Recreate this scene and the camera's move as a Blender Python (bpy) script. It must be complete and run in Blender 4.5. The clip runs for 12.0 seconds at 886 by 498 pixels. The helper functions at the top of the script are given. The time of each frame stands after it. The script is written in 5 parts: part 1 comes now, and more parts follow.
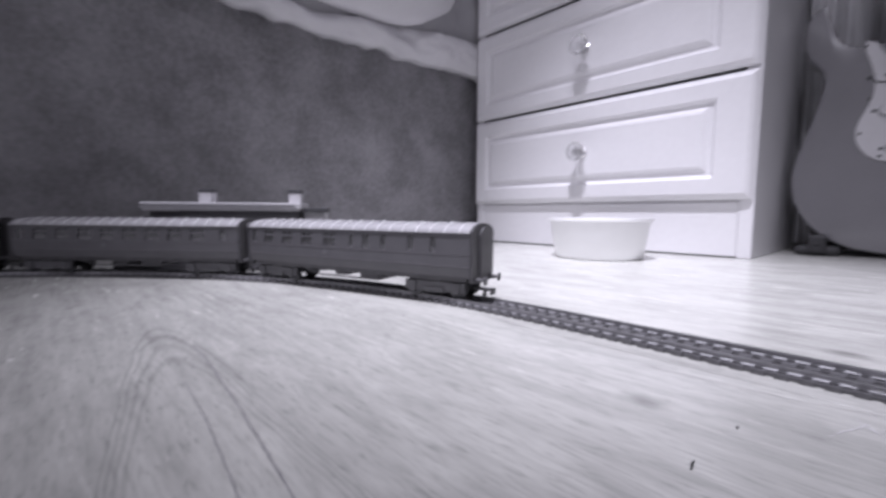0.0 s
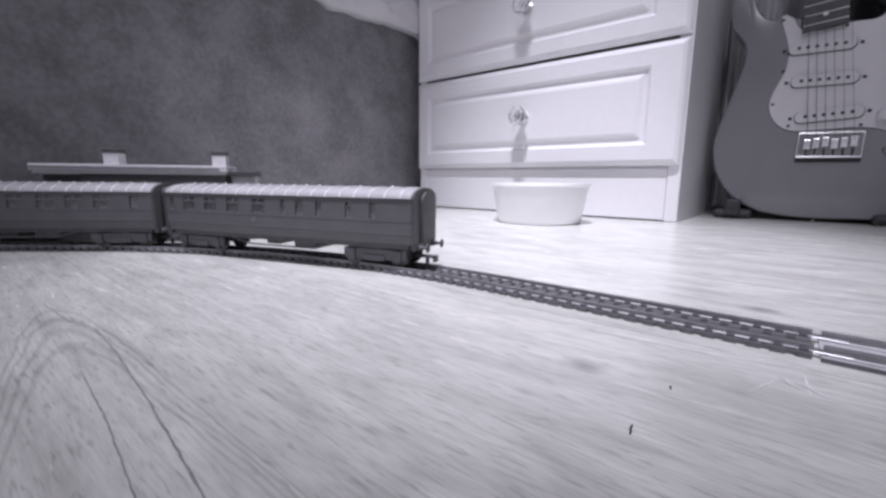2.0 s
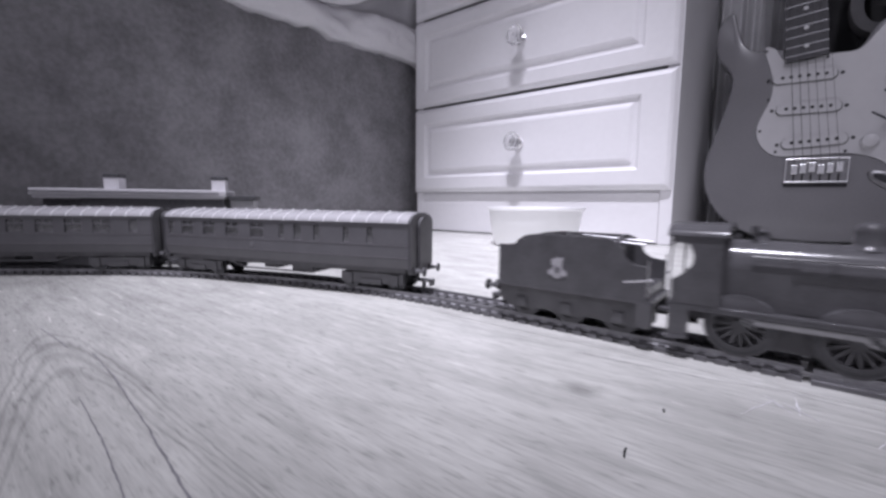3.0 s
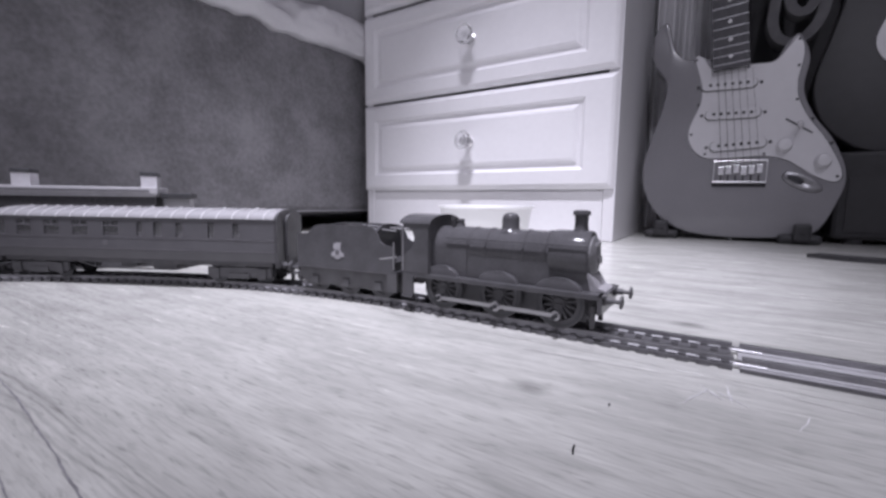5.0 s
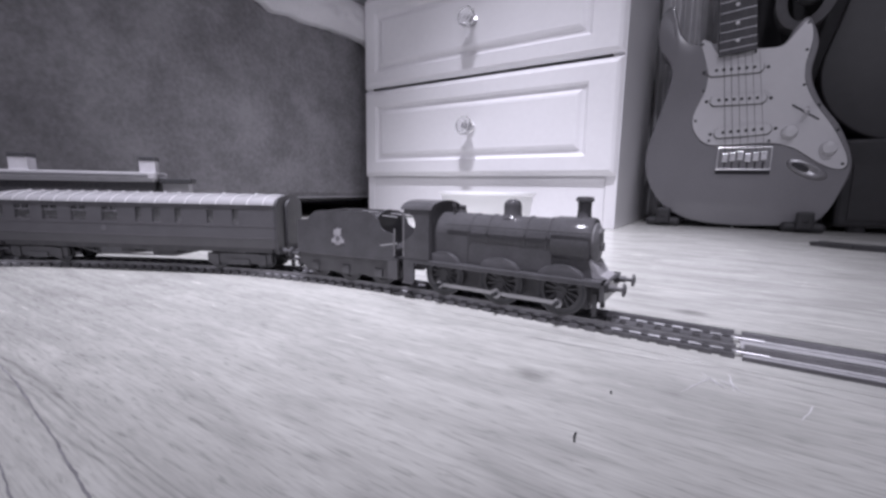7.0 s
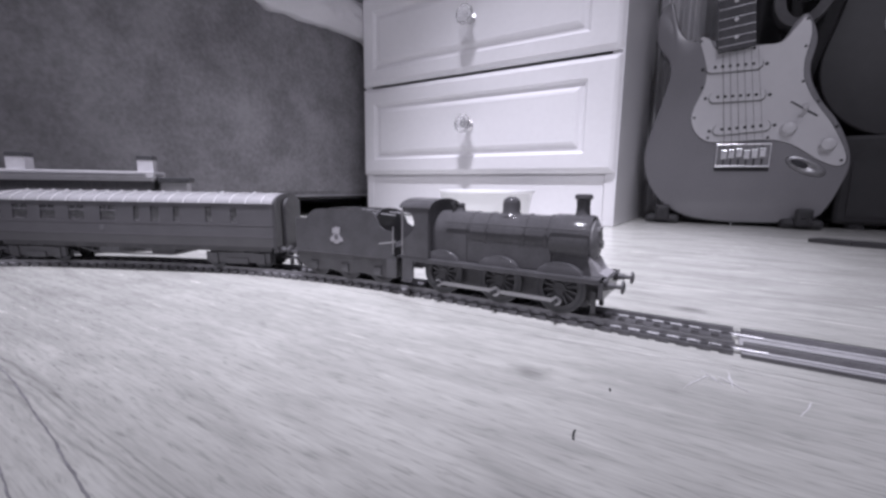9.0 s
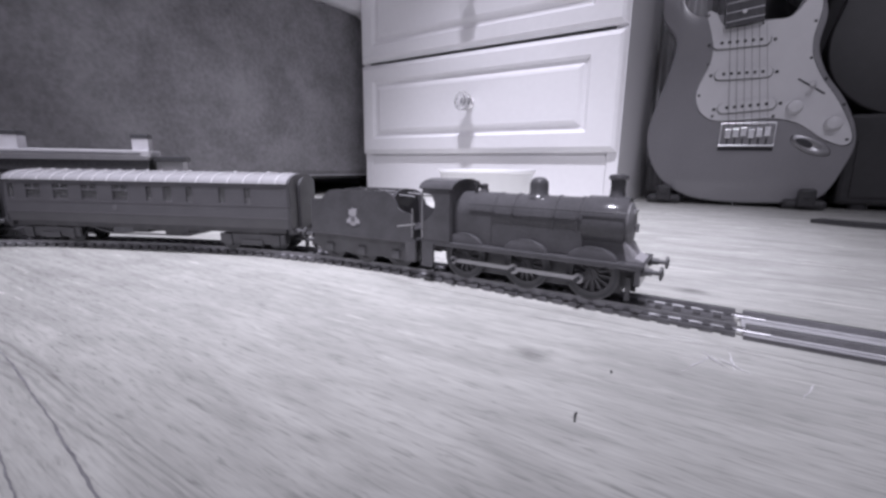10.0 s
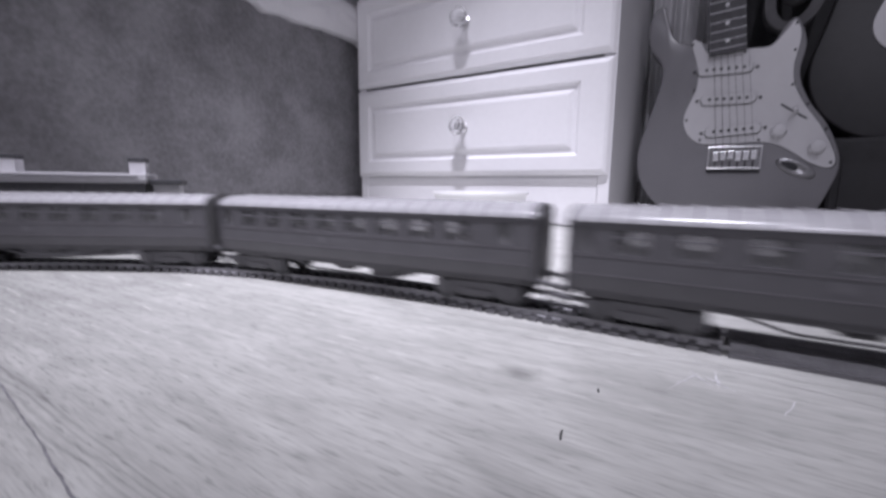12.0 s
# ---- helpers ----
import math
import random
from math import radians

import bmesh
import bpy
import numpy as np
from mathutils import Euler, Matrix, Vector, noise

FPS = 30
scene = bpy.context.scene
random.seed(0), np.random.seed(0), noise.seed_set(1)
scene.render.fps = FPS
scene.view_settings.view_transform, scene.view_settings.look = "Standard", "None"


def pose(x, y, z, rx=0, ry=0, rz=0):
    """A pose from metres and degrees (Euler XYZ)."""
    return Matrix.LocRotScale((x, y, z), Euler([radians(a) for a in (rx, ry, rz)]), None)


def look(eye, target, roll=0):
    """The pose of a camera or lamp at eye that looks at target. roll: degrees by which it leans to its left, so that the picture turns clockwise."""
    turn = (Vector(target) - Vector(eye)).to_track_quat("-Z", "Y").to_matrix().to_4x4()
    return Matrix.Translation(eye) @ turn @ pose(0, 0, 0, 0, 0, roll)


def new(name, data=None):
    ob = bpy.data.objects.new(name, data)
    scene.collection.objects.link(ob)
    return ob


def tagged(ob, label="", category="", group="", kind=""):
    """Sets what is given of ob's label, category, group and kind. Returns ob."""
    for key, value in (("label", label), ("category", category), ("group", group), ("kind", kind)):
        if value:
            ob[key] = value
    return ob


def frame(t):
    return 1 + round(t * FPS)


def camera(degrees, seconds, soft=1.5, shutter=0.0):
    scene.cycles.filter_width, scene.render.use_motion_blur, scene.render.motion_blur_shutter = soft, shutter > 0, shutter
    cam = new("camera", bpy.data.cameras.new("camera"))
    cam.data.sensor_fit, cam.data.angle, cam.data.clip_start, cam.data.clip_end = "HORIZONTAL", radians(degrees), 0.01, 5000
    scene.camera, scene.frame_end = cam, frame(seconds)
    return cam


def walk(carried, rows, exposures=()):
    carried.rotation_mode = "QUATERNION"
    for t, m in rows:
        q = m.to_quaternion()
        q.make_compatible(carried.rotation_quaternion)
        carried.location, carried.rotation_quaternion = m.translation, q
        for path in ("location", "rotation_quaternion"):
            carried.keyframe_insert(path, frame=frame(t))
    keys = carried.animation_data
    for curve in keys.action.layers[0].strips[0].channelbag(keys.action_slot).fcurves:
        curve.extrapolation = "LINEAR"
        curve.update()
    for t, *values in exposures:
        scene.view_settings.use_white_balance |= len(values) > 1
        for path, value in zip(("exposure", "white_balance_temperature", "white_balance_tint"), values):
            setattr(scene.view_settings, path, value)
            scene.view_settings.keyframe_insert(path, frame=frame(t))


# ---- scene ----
cam = camera(92.93, 12.0, soft=2.8, shutter=0.5)
walk(cam, [
    (0.0, pose(0.0060, -0.0112, 0.0591, 85.27, -0.41, 47.14)),
    (0.5, pose(0.0050, -0.0082, 0.0593, 87.91, -0.54, 39.80)),
    (1.0, pose(0.0033, -0.0061, 0.0591, 85.11, -0.54, 39.56)),
    (1.5, pose(0.0020, -0.0046, 0.0589, 83.15, -0.49, 39.59)),
    (2.0, pose(0.0004, -0.0027, 0.0585, 80.67, -0.54, 39.58)),
    (2.5, pose(0.0020, -0.0044, 0.0591, 82.69, -0.46, 39.50)),
    (4.3, pose(0.0028, -0.0061, 0.0605, 85.41, -0.72, 35.13)),
    (4.5, pose(0.0023, -0.0032, 0.0601, 85.66, -0.68, 32.67)),
    (5.0, pose(0.0014, -0.0017, 0.0600, 83.57, -0.66, 32.63)),
    (5.5, pose(-0.0000, 0.0001, 0.0598, 81.58, -0.73, 32.54)),
    (6.0, pose(0.0005, -0.0007, 0.0599, 81.70, -0.74, 32.63)),
    (6.5, pose(-0.0000, 0.0000, 0.0599, 81.32, -0.77, 32.69)),
    (7.0, pose(0.0002, -0.0003, 0.0596, 81.78, -0.87, 32.74)),
    (9.0, pose(0.0003, -0.0000, 0.0596, 81.52, -0.66, 32.62)),
    (9.5, pose(-0.0018, 0.0029, 0.0590, 77.91, -0.71, 32.59)),
    (10.0, pose(-0.0013, 0.0019, 0.0595, 78.82, -0.71, 32.58)),
    (10.5, pose(-0.0018, 0.0028, 0.0591, 78.16, -0.77, 32.56)),
    (11.0, pose(-0.0016, 0.0028, 0.0590, 77.89, -0.72, 32.59)),
    (11.5, pose(-0.0008, 0.0043, 0.0592, 76.79, -0.78, 32.17)),
    (12.0, pose(0.0023, 0.0002, 0.0599, 81.76, -0.63, 32.00)),
], exposures=[(0.0, -0.06, 5910, 22), (12.0, -0.06, 5910, 22)])

# ---- light ----
world = bpy.data.worlds.new("room_air")
scene.world = world
world.use_nodes = True
world.node_tree.nodes["Background"].inputs[0].default_value = (0.6, 0.6, 0.62, 1)
world.node_tree.nodes["Background"].inputs[1].default_value = 0.05


# two shaded spotlights on one ceiling bar make the pool of light before the chest; a weaker fill lamp is added unseen
# behind the camera
SPOTS = (((-0.16, -0.25, 2.30), (-0.30, 0.390, 0), 300, 24.0), ((0.02, -0.25, 2.30), (-0.18, 0.450, 0), 130, 26.0))
for eye, aim, watts, cone in SPOTS:
    beam = bpy.data.lights.new("spotlight_beam", "SPOT")
    beam.energy, beam.spot_size, beam.spot_blend, beam.shadow_soft_size, beam.color = watts, radians(cone), 1.0, 0.035, (1.0, 0.985, 0.975)
    new("spotlight_beam", beam).matrix_world = look(eye, aim)
FILL_AT = (0.50, -1.70, 2.29)
glow = bpy.data.lights.new("room_light", "AREA")
glow.shape, glow.size, glow.energy, glow.color = "DISK", 0.24, 20, (1.0, 0.98, 0.97)
room_light = new("room_light", glow)
room_light.matrix_world = look(FILL_AT, (FILL_AT[0], FILL_AT[1] + 0.001, 0))

# ---- materials ----
MATS = {}


def mat(name, color, rough=0.5, metal=0.0, vary=0.12, scale=60.0, fine=900.0, bump=0.0, bump_scale=400.0,
        stretch=(1, 1, 1), coat=0.0, glass=0.0, glow=0.0, rough_vary=0.1, per_object=0.0, spec=0.5):
    """A procedural surface: base colour with broad and fine variation, roughness variation and fine relief."""
    if name in MATS:
        return MATS[name]
    m = bpy.data.materials.new(name)
    m.use_nodes = True
    nt = m.node_tree
    n, l = nt.nodes, nt.links
    b = n["Principled BSDF"]
    co = n.new("ShaderNodeTexCoord")
    mp = n.new("ShaderNodeMapping")
    mp.inputs["Scale"].default_value = stretch
    l.new(co.outputs["Object"], mp.inputs["Vector"])
    big, small = n.new("ShaderNodeTexNoise"), n.new("ShaderNodeTexNoise")
    for t, s, d in ((big, scale, 3.0), (small, fine, 2.0)):
        t.inputs["Scale"].default_value, t.inputs["Detail"].default_value = s, d
        l.new(mp.outputs["Vector"], t.inputs["Vector"])
    add = n.new("ShaderNodeMath")
    add.operation = "MULTIPLY_ADD"
    add.inputs[1].default_value = 0.6
    l.new(big.outputs["Fac"], add.inputs[0])
    half = n.new("ShaderNodeMath")
    half.operation = "MULTIPLY"
    half.inputs[1].default_value = 0.4
    l.new(small.outputs["Fac"], half.inputs[0])
    l.new(half.outputs[0], add.inputs[2])
    ramp = n.new("ShaderNodeValToRGB")
    lo = [max(0.0, c * (1 - vary)) for c in color]
    hi = [min(1.0, c * (1 + vary)) for c in color]
    ramp.color_ramp.elements[0].position, ramp.color_ramp.elements[1].position = 0.32, 0.68
    ramp.color_ramp.elements[0].color, ramp.color_ramp.elements[1].color = (*lo, 1), (*hi, 1)
    l.new(add.outputs[0], ramp.inputs["Fac"])
    out = ramp.outputs["Color"]
    if per_object:
        info = n.new("ShaderNodeObjectInfo")
        mr = n.new("ShaderNodeMapRange")
        mr.inputs["To Min"].default_value, mr.inputs["To Max"].default_value = 1 - per_object, 1 + per_object
        l.new(info.outputs["Random"], mr.inputs["Value"])
        mx = n.new("ShaderNodeVectorMath")
        mx.operation = "SCALE"
        l.new(out, mx.inputs[0])
        l.new(mr.outputs[0], mx.inputs["Scale"])
        out = mx.outputs[0]
    l.new(out, b.inputs["Base Color"])
    rr = n.new("ShaderNodeMapRange")
    rr.inputs["To Min"].default_value = max(0.02, rough - rough_vary)
    rr.inputs["To Max"].default_value = min(1.0, rough + rough_vary)
    l.new(small.outputs["Fac"], rr.inputs["Value"])
    l.new(rr.outputs[0], b.inputs["Roughness"])
    b.inputs["Metallic"].default_value = metal
    b.inputs["Specular IOR Level"].default_value = spec
    b.inputs["Coat Weight"].default_value = coat
    b.inputs["Coat Roughness"].default_value = 0.08
    if glass:
        b.inputs["Transmission Weight"].default_value = glass
        b.inputs["IOR"].default_value = 1.5 if glass > 0.8 else 1.12
    if glow:
        b.inputs["Emission Color"].default_value = (*color, 1)
        b.inputs["Emission Strength"].default_value = glow
    if bump:
        bt = n.new("ShaderNodeTexNoise")
        bt.inputs["Scale"].default_value, bt.inputs["Detail"].default_value = bump_scale, 4.0
        l.new(mp.outputs["Vector"], bt.inputs["Vector"])
        bp = n.new("ShaderNodeBump")
        bp.inputs["Strength"].default_value, bp.inputs["Distance"].default_value = bump, 0.001
        l.new(bt.outputs["Fac"], bp.inputs["Height"])
        l.new(bp.outputs["Normal"], b.inputs["Normal"])
    MATS[name] = m
    return m


def wood_floor_material():
    """Pale limed laminate with long streaks, cathedral figure and a few knots."""
    m = bpy.data.materials.new("laminate_wood")
    m.use_nodes = True
    n, l = m.node_tree.nodes, m.node_tree.links
    b = n["Principled BSDF"]
    geo = n.new("ShaderNodeNewGeometry")

    def mapped(scale, rot=0.0):
        mp = n.new("ShaderNodeMapping")
        mp.inputs["Scale"].default_value = scale
        mp.inputs["Rotation"].default_value = (0, 0, rot)
        l.new(geo.outputs["Position"], mp.inputs["Vector"])
        return mp.outputs["Vector"]

    def noise_node(vec, scale, detail, distort=0.0):
        t = n.new("ShaderNodeTexNoise")
        t.inputs["Scale"].default_value, t.inputs["Detail"].default_value = scale, detail
        t.inputs["Distortion"].default_value = distort
        l.new(vec, t.inputs["Vector"])
        return t.outputs["Fac"]

    def ramp(fac, stops):
        r = n.new("ShaderNodeValToRGB")
        els = r.color_ramp.elements
        while len(els) < len(stops):
            els.new(0.5)
        for e, (p, c) in zip(els, stops):
            e.position, e.color = p, (c, c, c * 0.995, 1)
        l.new(fac, r.inputs["Fac"])
        return r.outputs["Color"]

    def mult(a, c, f=1.0):
        x = n.new("ShaderNodeMix")
        x.data_type, x.blend_type = "RGBA", "MULTIPLY"
        x.inputs["Factor"].default_value = f
        l.new(a, x.inputs["A"])
        l.new(c, x.inputs["B"])
        return x.outputs["Result"]

    streak = noise_node(mapped((22, 260, 1)), 1.0, 6.0, 0.9)
    dash = noise_node(mapped((110, 950, 1)), 1.0, 3.0, 0.5)
    fine = noise_node(mapped((120, 1500, 1)), 1.0, 3.0, 0.3)
    cloud = noise_node(mapped((13, 42, 1)), 1.0, 4.0, 1.2)
    wave = n.new("ShaderNodeTexWave")
    wave.wave_type, wave.bands_direction = "BANDS", "Y"
    wave.inputs["Scale"].default_value, wave.inputs["Distortion"].default_value = 44.0, 7.0
    wave.inputs["Detail"].default_value, wave.inputs["Detail Scale"].default_value = 2.0, 0.6
    l.new(mapped((0.10, 1, 1)), wave.inputs["Vector"])
    col = ramp(streak, ((0.30, 0.63), (0.47, 0.70), (0.7, 0.76)))
    col = mult(col, ramp(dash, ((0.30, 0.66), (0.43, 0.95), (0.6, 1.0))), 0.85)
    col = mult(col, ramp(fine, ((0.3, 0.84), (0.62, 1.0))), 0.85)
    col = mult(col, ramp(cloud, ((0.34, 0.80), (0.62, 1.0))), 0.95)
    col = mult(col, ramp(wave.outputs["Fac"], ((0.0, 0.86), (0.4, 1.0), (1.0, 1.0))), 0.3)
    # cathedral figure: nested tongues along the board
    sep = n.new("ShaderNodeSeparateXYZ")
    wob = n.new("ShaderNodeTexNoise")
    wob.inputs["Scale"].default_value = 22.0
    l.new(geo.outputs["Position"], wob.inputs["Vector"])
    l.new(geo.outputs["Position"], sep.inputs[0])

    def calc(op, a, c):
        x = n.new("ShaderNodeMath")
        x.operation = op
        for k, v in enumerate((a, c)):
            if isinstance(v, (int, float)):
                x.inputs[k].default_value = v
            else:
                l.new(v, x.inputs[k])
        return x.outputs[0]

    u = calc("DIVIDE", calc("ADD", sep.outputs["X"], 0.248), 0.085)
    v = calc("DIVIDE", calc("ADD", calc("SUBTRACT", sep.outputs["Y"], 0.0186), calc("MULTIPLY", calc("ADD", sep.outputs["X"], 0.16), 0.08)), 0.0165)
    q = calc("ADD", calc("SUBTRACT", u, calc("MULTIPLY", v, v)), calc("MULTIPLY", wob.outputs["Fac"], 0.5))
    ring = calc("SINE", calc("MULTIPLY", q, 28.0), 0.0)
    mask = calc("MULTIPLY", calc("MULTIPLY", calc("GREATER_THAN", q, 0.15), calc("LESS_THAN", q, 1.05)), calc("LESS_THAN", calc("ABSOLUTE", v, 0.0), 1.9))
    tongue = calc("SUBTRACT", 1.0, calc("MULTIPLY", mask, calc("MULTIPLY", calc("MAXIMUM", calc("ADD", ring, 0.3), 0.0), 0.15)))
    col = mult(col, ramp(tongue, ((0.0, 0.0), (1.0, 1.0))), 1.0)
    # a knot and two smudges
    for kx, ky, kr, depth in ((-0.0455, 0.1245, 0.0066, 0.5), (-0.0052, 0.2386, 0.0075, 0.5), (-0.290, 0.113, 0.013, 0.22), (-0.203, 0.365, 0.016, 0.25)):
        dx = calc("DIVIDE", calc("SUBTRACT", sep.outputs["X"], kx), 1.35)
        dy = calc("SUBTRACT", sep.outputs["Y"], ky)
        r = calc("SQRT", calc("ADD", calc("MULTIPLY", dx, dx), calc("MULTIPLY", dy, dy)), 0.0)
        r = calc("ADD", calc("DIVIDE", r, kr), calc("MULTIPLY", calc("SUBTRACT", fine, 0.5), 0.9))
        dark = calc("SUBTRACT", 1.0, calc("MULTIPLY", calc("MAXIMUM", calc("SUBTRACT", 1.0, r), 0.0), depth))
        col = mult(col, ramp(dark, ((0.0, 0.0), (1.0, 1.0))), 1.0)
    # plank to plank difference
    info = n.new("ShaderNodeObjectInfo")
    col = mult(col, ramp(info.outputs["Random"], ((0.0, 0.93), (1.0, 1.0))), 1.0)
    l.new(col, b.inputs["Base Color"])
    rr = n.new("ShaderNodeMapRange")
    rr.inputs["To Min"].default_value, rr.inputs["To Max"].default_value = 0.15, 0.33
    l.new(streak, rr.inputs["Value"])
    l.new(rr.outputs[0], b.inputs["Roughness"])
    bp = n.new("ShaderNodeBump")
    bp.inputs["Strength"].default_value, bp.inputs["Distance"].default_value = 0.25, 0.0004
    l.new(fine, bp.inputs["Height"])
    l.new(bp.outputs["Normal"], b.inputs["Normal"])
    return m


FLOOR = wood_floor_material()
WHITE = mat("white_furniture_foil", (0.80, 0.79, 0.81), 0.38, vary=0.03, scale=9, fine=120, bump=0.05)
WALLP = mat("wall_paint", (0.62, 0.615, 0.63), 0.8, vary=0.06, scale=5, fine=200, bump=0.15)
CEIL = mat("ceiling_paint", (0.75, 0.75, 0.76), 0.9, vary=0.02)
DIVAN = mat("divan_fabric", (0.215, 0.21, 0.222), 0.9, vary=0.34, scale=15, fine=160, bump=0.4, bump_scale=900)
DARKGAP = mat("dark_underside", (0.055, 0.054, 0.057), 0.9)
DUVET = mat("duvet_cotton", (0.70, 0.69, 0.71), 0.85, vary=0.06, scale=8, fine=300, bump=0.3, bump_scale=700)
MATTRESS = mat("mattress_ticking", (0.36, 0.355, 0.37), 0.9, vary=0.1, scale=20, fine=500, bump=0.3)
SLEEPER = mat("sleeper_plastic", (0.110, 0.108, 0.114), 0.55, vary=0.25, scale=150, fine=2500)
STEEL = mat("nickel_rail", (0.34, 0.335, 0.35), 0.36, metal=1.0, vary=0.15, scale=120, fine=1500)
RAILSIDE = mat("dull_rail_side", (0.36, 0.355, 0.37), 0.5, metal=0.15, vary=0.2, scale=120, fine=1500)
BLACK = mat("black_loco_paint", (0.100, 0.098, 0.104), 0.17, vary=0.2, scale=90, fine=1200, bump=0.03, rough_vary=0.04, spec=0.28)
MATTBLACK = mat("matt_black_plastic", (0.100, 0.098, 0.104), 0.5, vary=0.25, scale=120, fine=1500)
MAROON = mat("coach_side_plastic", (0.110, 0.107, 0.115), 0.42, vary=0.1, scale=70, fine=900)
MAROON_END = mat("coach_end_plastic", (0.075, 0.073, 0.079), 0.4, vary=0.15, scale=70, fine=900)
# paler than the roof: the shine on ribs and vents put into the colour
RIB = mat("roof_highlight_plastic", (0.66, 0.655, 0.67), 0.3, vary=0.15, scale=200, fine=1500)
ROOF = mat("coach_roof_plastic", (0.40, 0.395, 0.41), 0.22, vary=0.08, scale=60, fine=900)
GLASS = mat("clear_glazing", (0.62, 0.615, 0.63), 0.06, vary=0.03, rough_vary=0.03, glass=0.85)
INSIDE = mat("coach_interior", (0.34, 0.335, 0.35), 0.6, vary=0.2, scale=80)
FRAME = mat("window_frame_paint", (0.20, 0.195, 0.21), 0.35, vary=0.1)
LINING = mat("lining_paint", (0.155, 0.15, 0.162), 0.45, vary=0.1)
ROD = mat("bright_rod_steel", (0.48, 0.475, 0.49), 0.42, metal=1.0, vary=0.1)
TYRE = mat("wheel_tyre_steel", (0.09, 0.09, 0.095), 0.42, metal=0.7, vary=0.15)
TRANSFER = mat("pale_transfer", (0.40, 0.39, 0.41), 0.5, vary=0.25, scale=700)
BOWLP = mat("milky_plastic", (0.94, 0.94, 0.945), 0.35, vary=0.02)
CRYSTAL = mat("clear_crystal", (0.95, 0.95, 0.96), 0.04, vary=0.01, glass=0.9)
CHROME = mat("chrome", (0.90, 0.90, 0.91), 0.22, metal=1.0, vary=0.03)
GBODY = mat("guitar_lacquer", (0.27, 0.264, 0.28), 0.22, vary=0.06, scale=12, fine=300, coat=0.5)
DULL = mat("dull_steel", (0.30, 0.297, 0.305), 0.35, metal=1.0, vary=0.2, scale=200)
GDARK = mat("dark_guitar_lacquer", (0.045, 0.044, 0.047), 0.5, vary=0.1)
PICK = mat("white_pickguard", (0.72, 0.71, 0.73), 0.3, vary=0.03)
FRETB = mat("rosewood", (0.075, 0.073, 0.08), 0.5, vary=0.3, scale=60, fine=700, stretch=(1, 1, 0.1))
SCREW = mat("dark_screw", (0.06, 0.06, 0.065), 0.4, metal=0.6)
RUBBER = mat("black_rubber", (0.045, 0.044, 0.047), 0.6, vary=0.2)
BAG = mat("black_nylon", (0.035, 0.034, 0.037), 0.65, vary=0.3, scale=25, fine=700, bump=0.4, bump_scale=900)
WEBBING = mat("grey_webbing", (0.13, 0.128, 0.134), 0.8, vary=0.2, scale=40, fine=900, bump=0.4, bump_scale=1200)
CREAM = mat("pale_model_stone", (0.60, 0.59, 0.61), 0.6, vary=0.1, scale=150, fine=1200)
SLATE = mat("dark_model_slate", (0.06, 0.06, 0.065), 0.6, vary=0.25, scale=300, fine=1500)
BRICKM = mat("model_brick", (0.11, 0.108, 0.115), 0.7, vary=0.3, scale=500, fine=2500)
CURTAIN = mat("curtain_cloth", (0.74, 0.735, 0.75), 0.9, vary=0.08, scale=30, fine=500, bump=0.2, bump_scale=900)
PALE = mat("pale_grey_plastic", (0.44, 0.435, 0.45), 0.5, vary=0.1)
SCRATCH = mat("dried_scratch", (0.72, 0.715, 0.73), 0.6, vary=0.1, scale=300)
DOOR = mat("dusty_smokebox_paint", (0.20, 0.197, 0.205), 0.5, vary=0.35, scale=250, fine=1800)
CRACK = mat("dark_grain_line", (0.27, 0.266, 0.277), 0.7, vary=0.3, scale=200)


# ---- mesh helpers ----
def part(name, bm, material, parent=None, label="", smooth=False):
    me = bpy.data.meshes.new(name)
    bmesh.ops.recalc_face_normals(bm, faces=bm.faces)
    for f in bm.faces:
        f.smooth = smooth
    bm.to_mesh(me)
    bm.free()
    me.materials.append(material)
    ob = new(name, me)
    if smooth:
        me.set_sharp_from_angle(angle=radians(40))
    if parent:
        ob.parent = parent
    if label:
        tagged(ob, label)
    return ob


def empty(name, m=None):
    ob = new(name)
    ob.empty_display_size = 0.01
    if m is not None:
        ob.matrix_world = m
    return ob


def box(bm, x0, x1, y0, y1, z0, z1, bevel=0.0, m=None):
    made = bmesh.ops.create_cube(bm, size=1.0)["verts"]
    for v in made:
        v.co = Vector(((x0 + x1) / 2 + v.co.x * (x1 - x0), (y0 + y1) / 2 + v.co.y * (y1 - y0), (z0 + z1) / 2 + v.co.z * (z1 - z0)))
    if bevel:
        edges = list({e for v in made for e in v.link_edges})
        r = bmesh.ops.bevel(bm, geom=edges, offset=bevel, segments=2, affect="EDGES", profile=0.5)
        made = list({v for f in r["faces"] for v in f.verts} | {v for v in made if v.is_valid})
    if m is not None:
        bmesh.ops.transform(bm, matrix=m, verts=made)
    return bm


def boxes(*items, bevel=0.0):
    bm = bmesh.new()
    for i in items:
        box(bm, *i, bevel=bevel)
    return bm


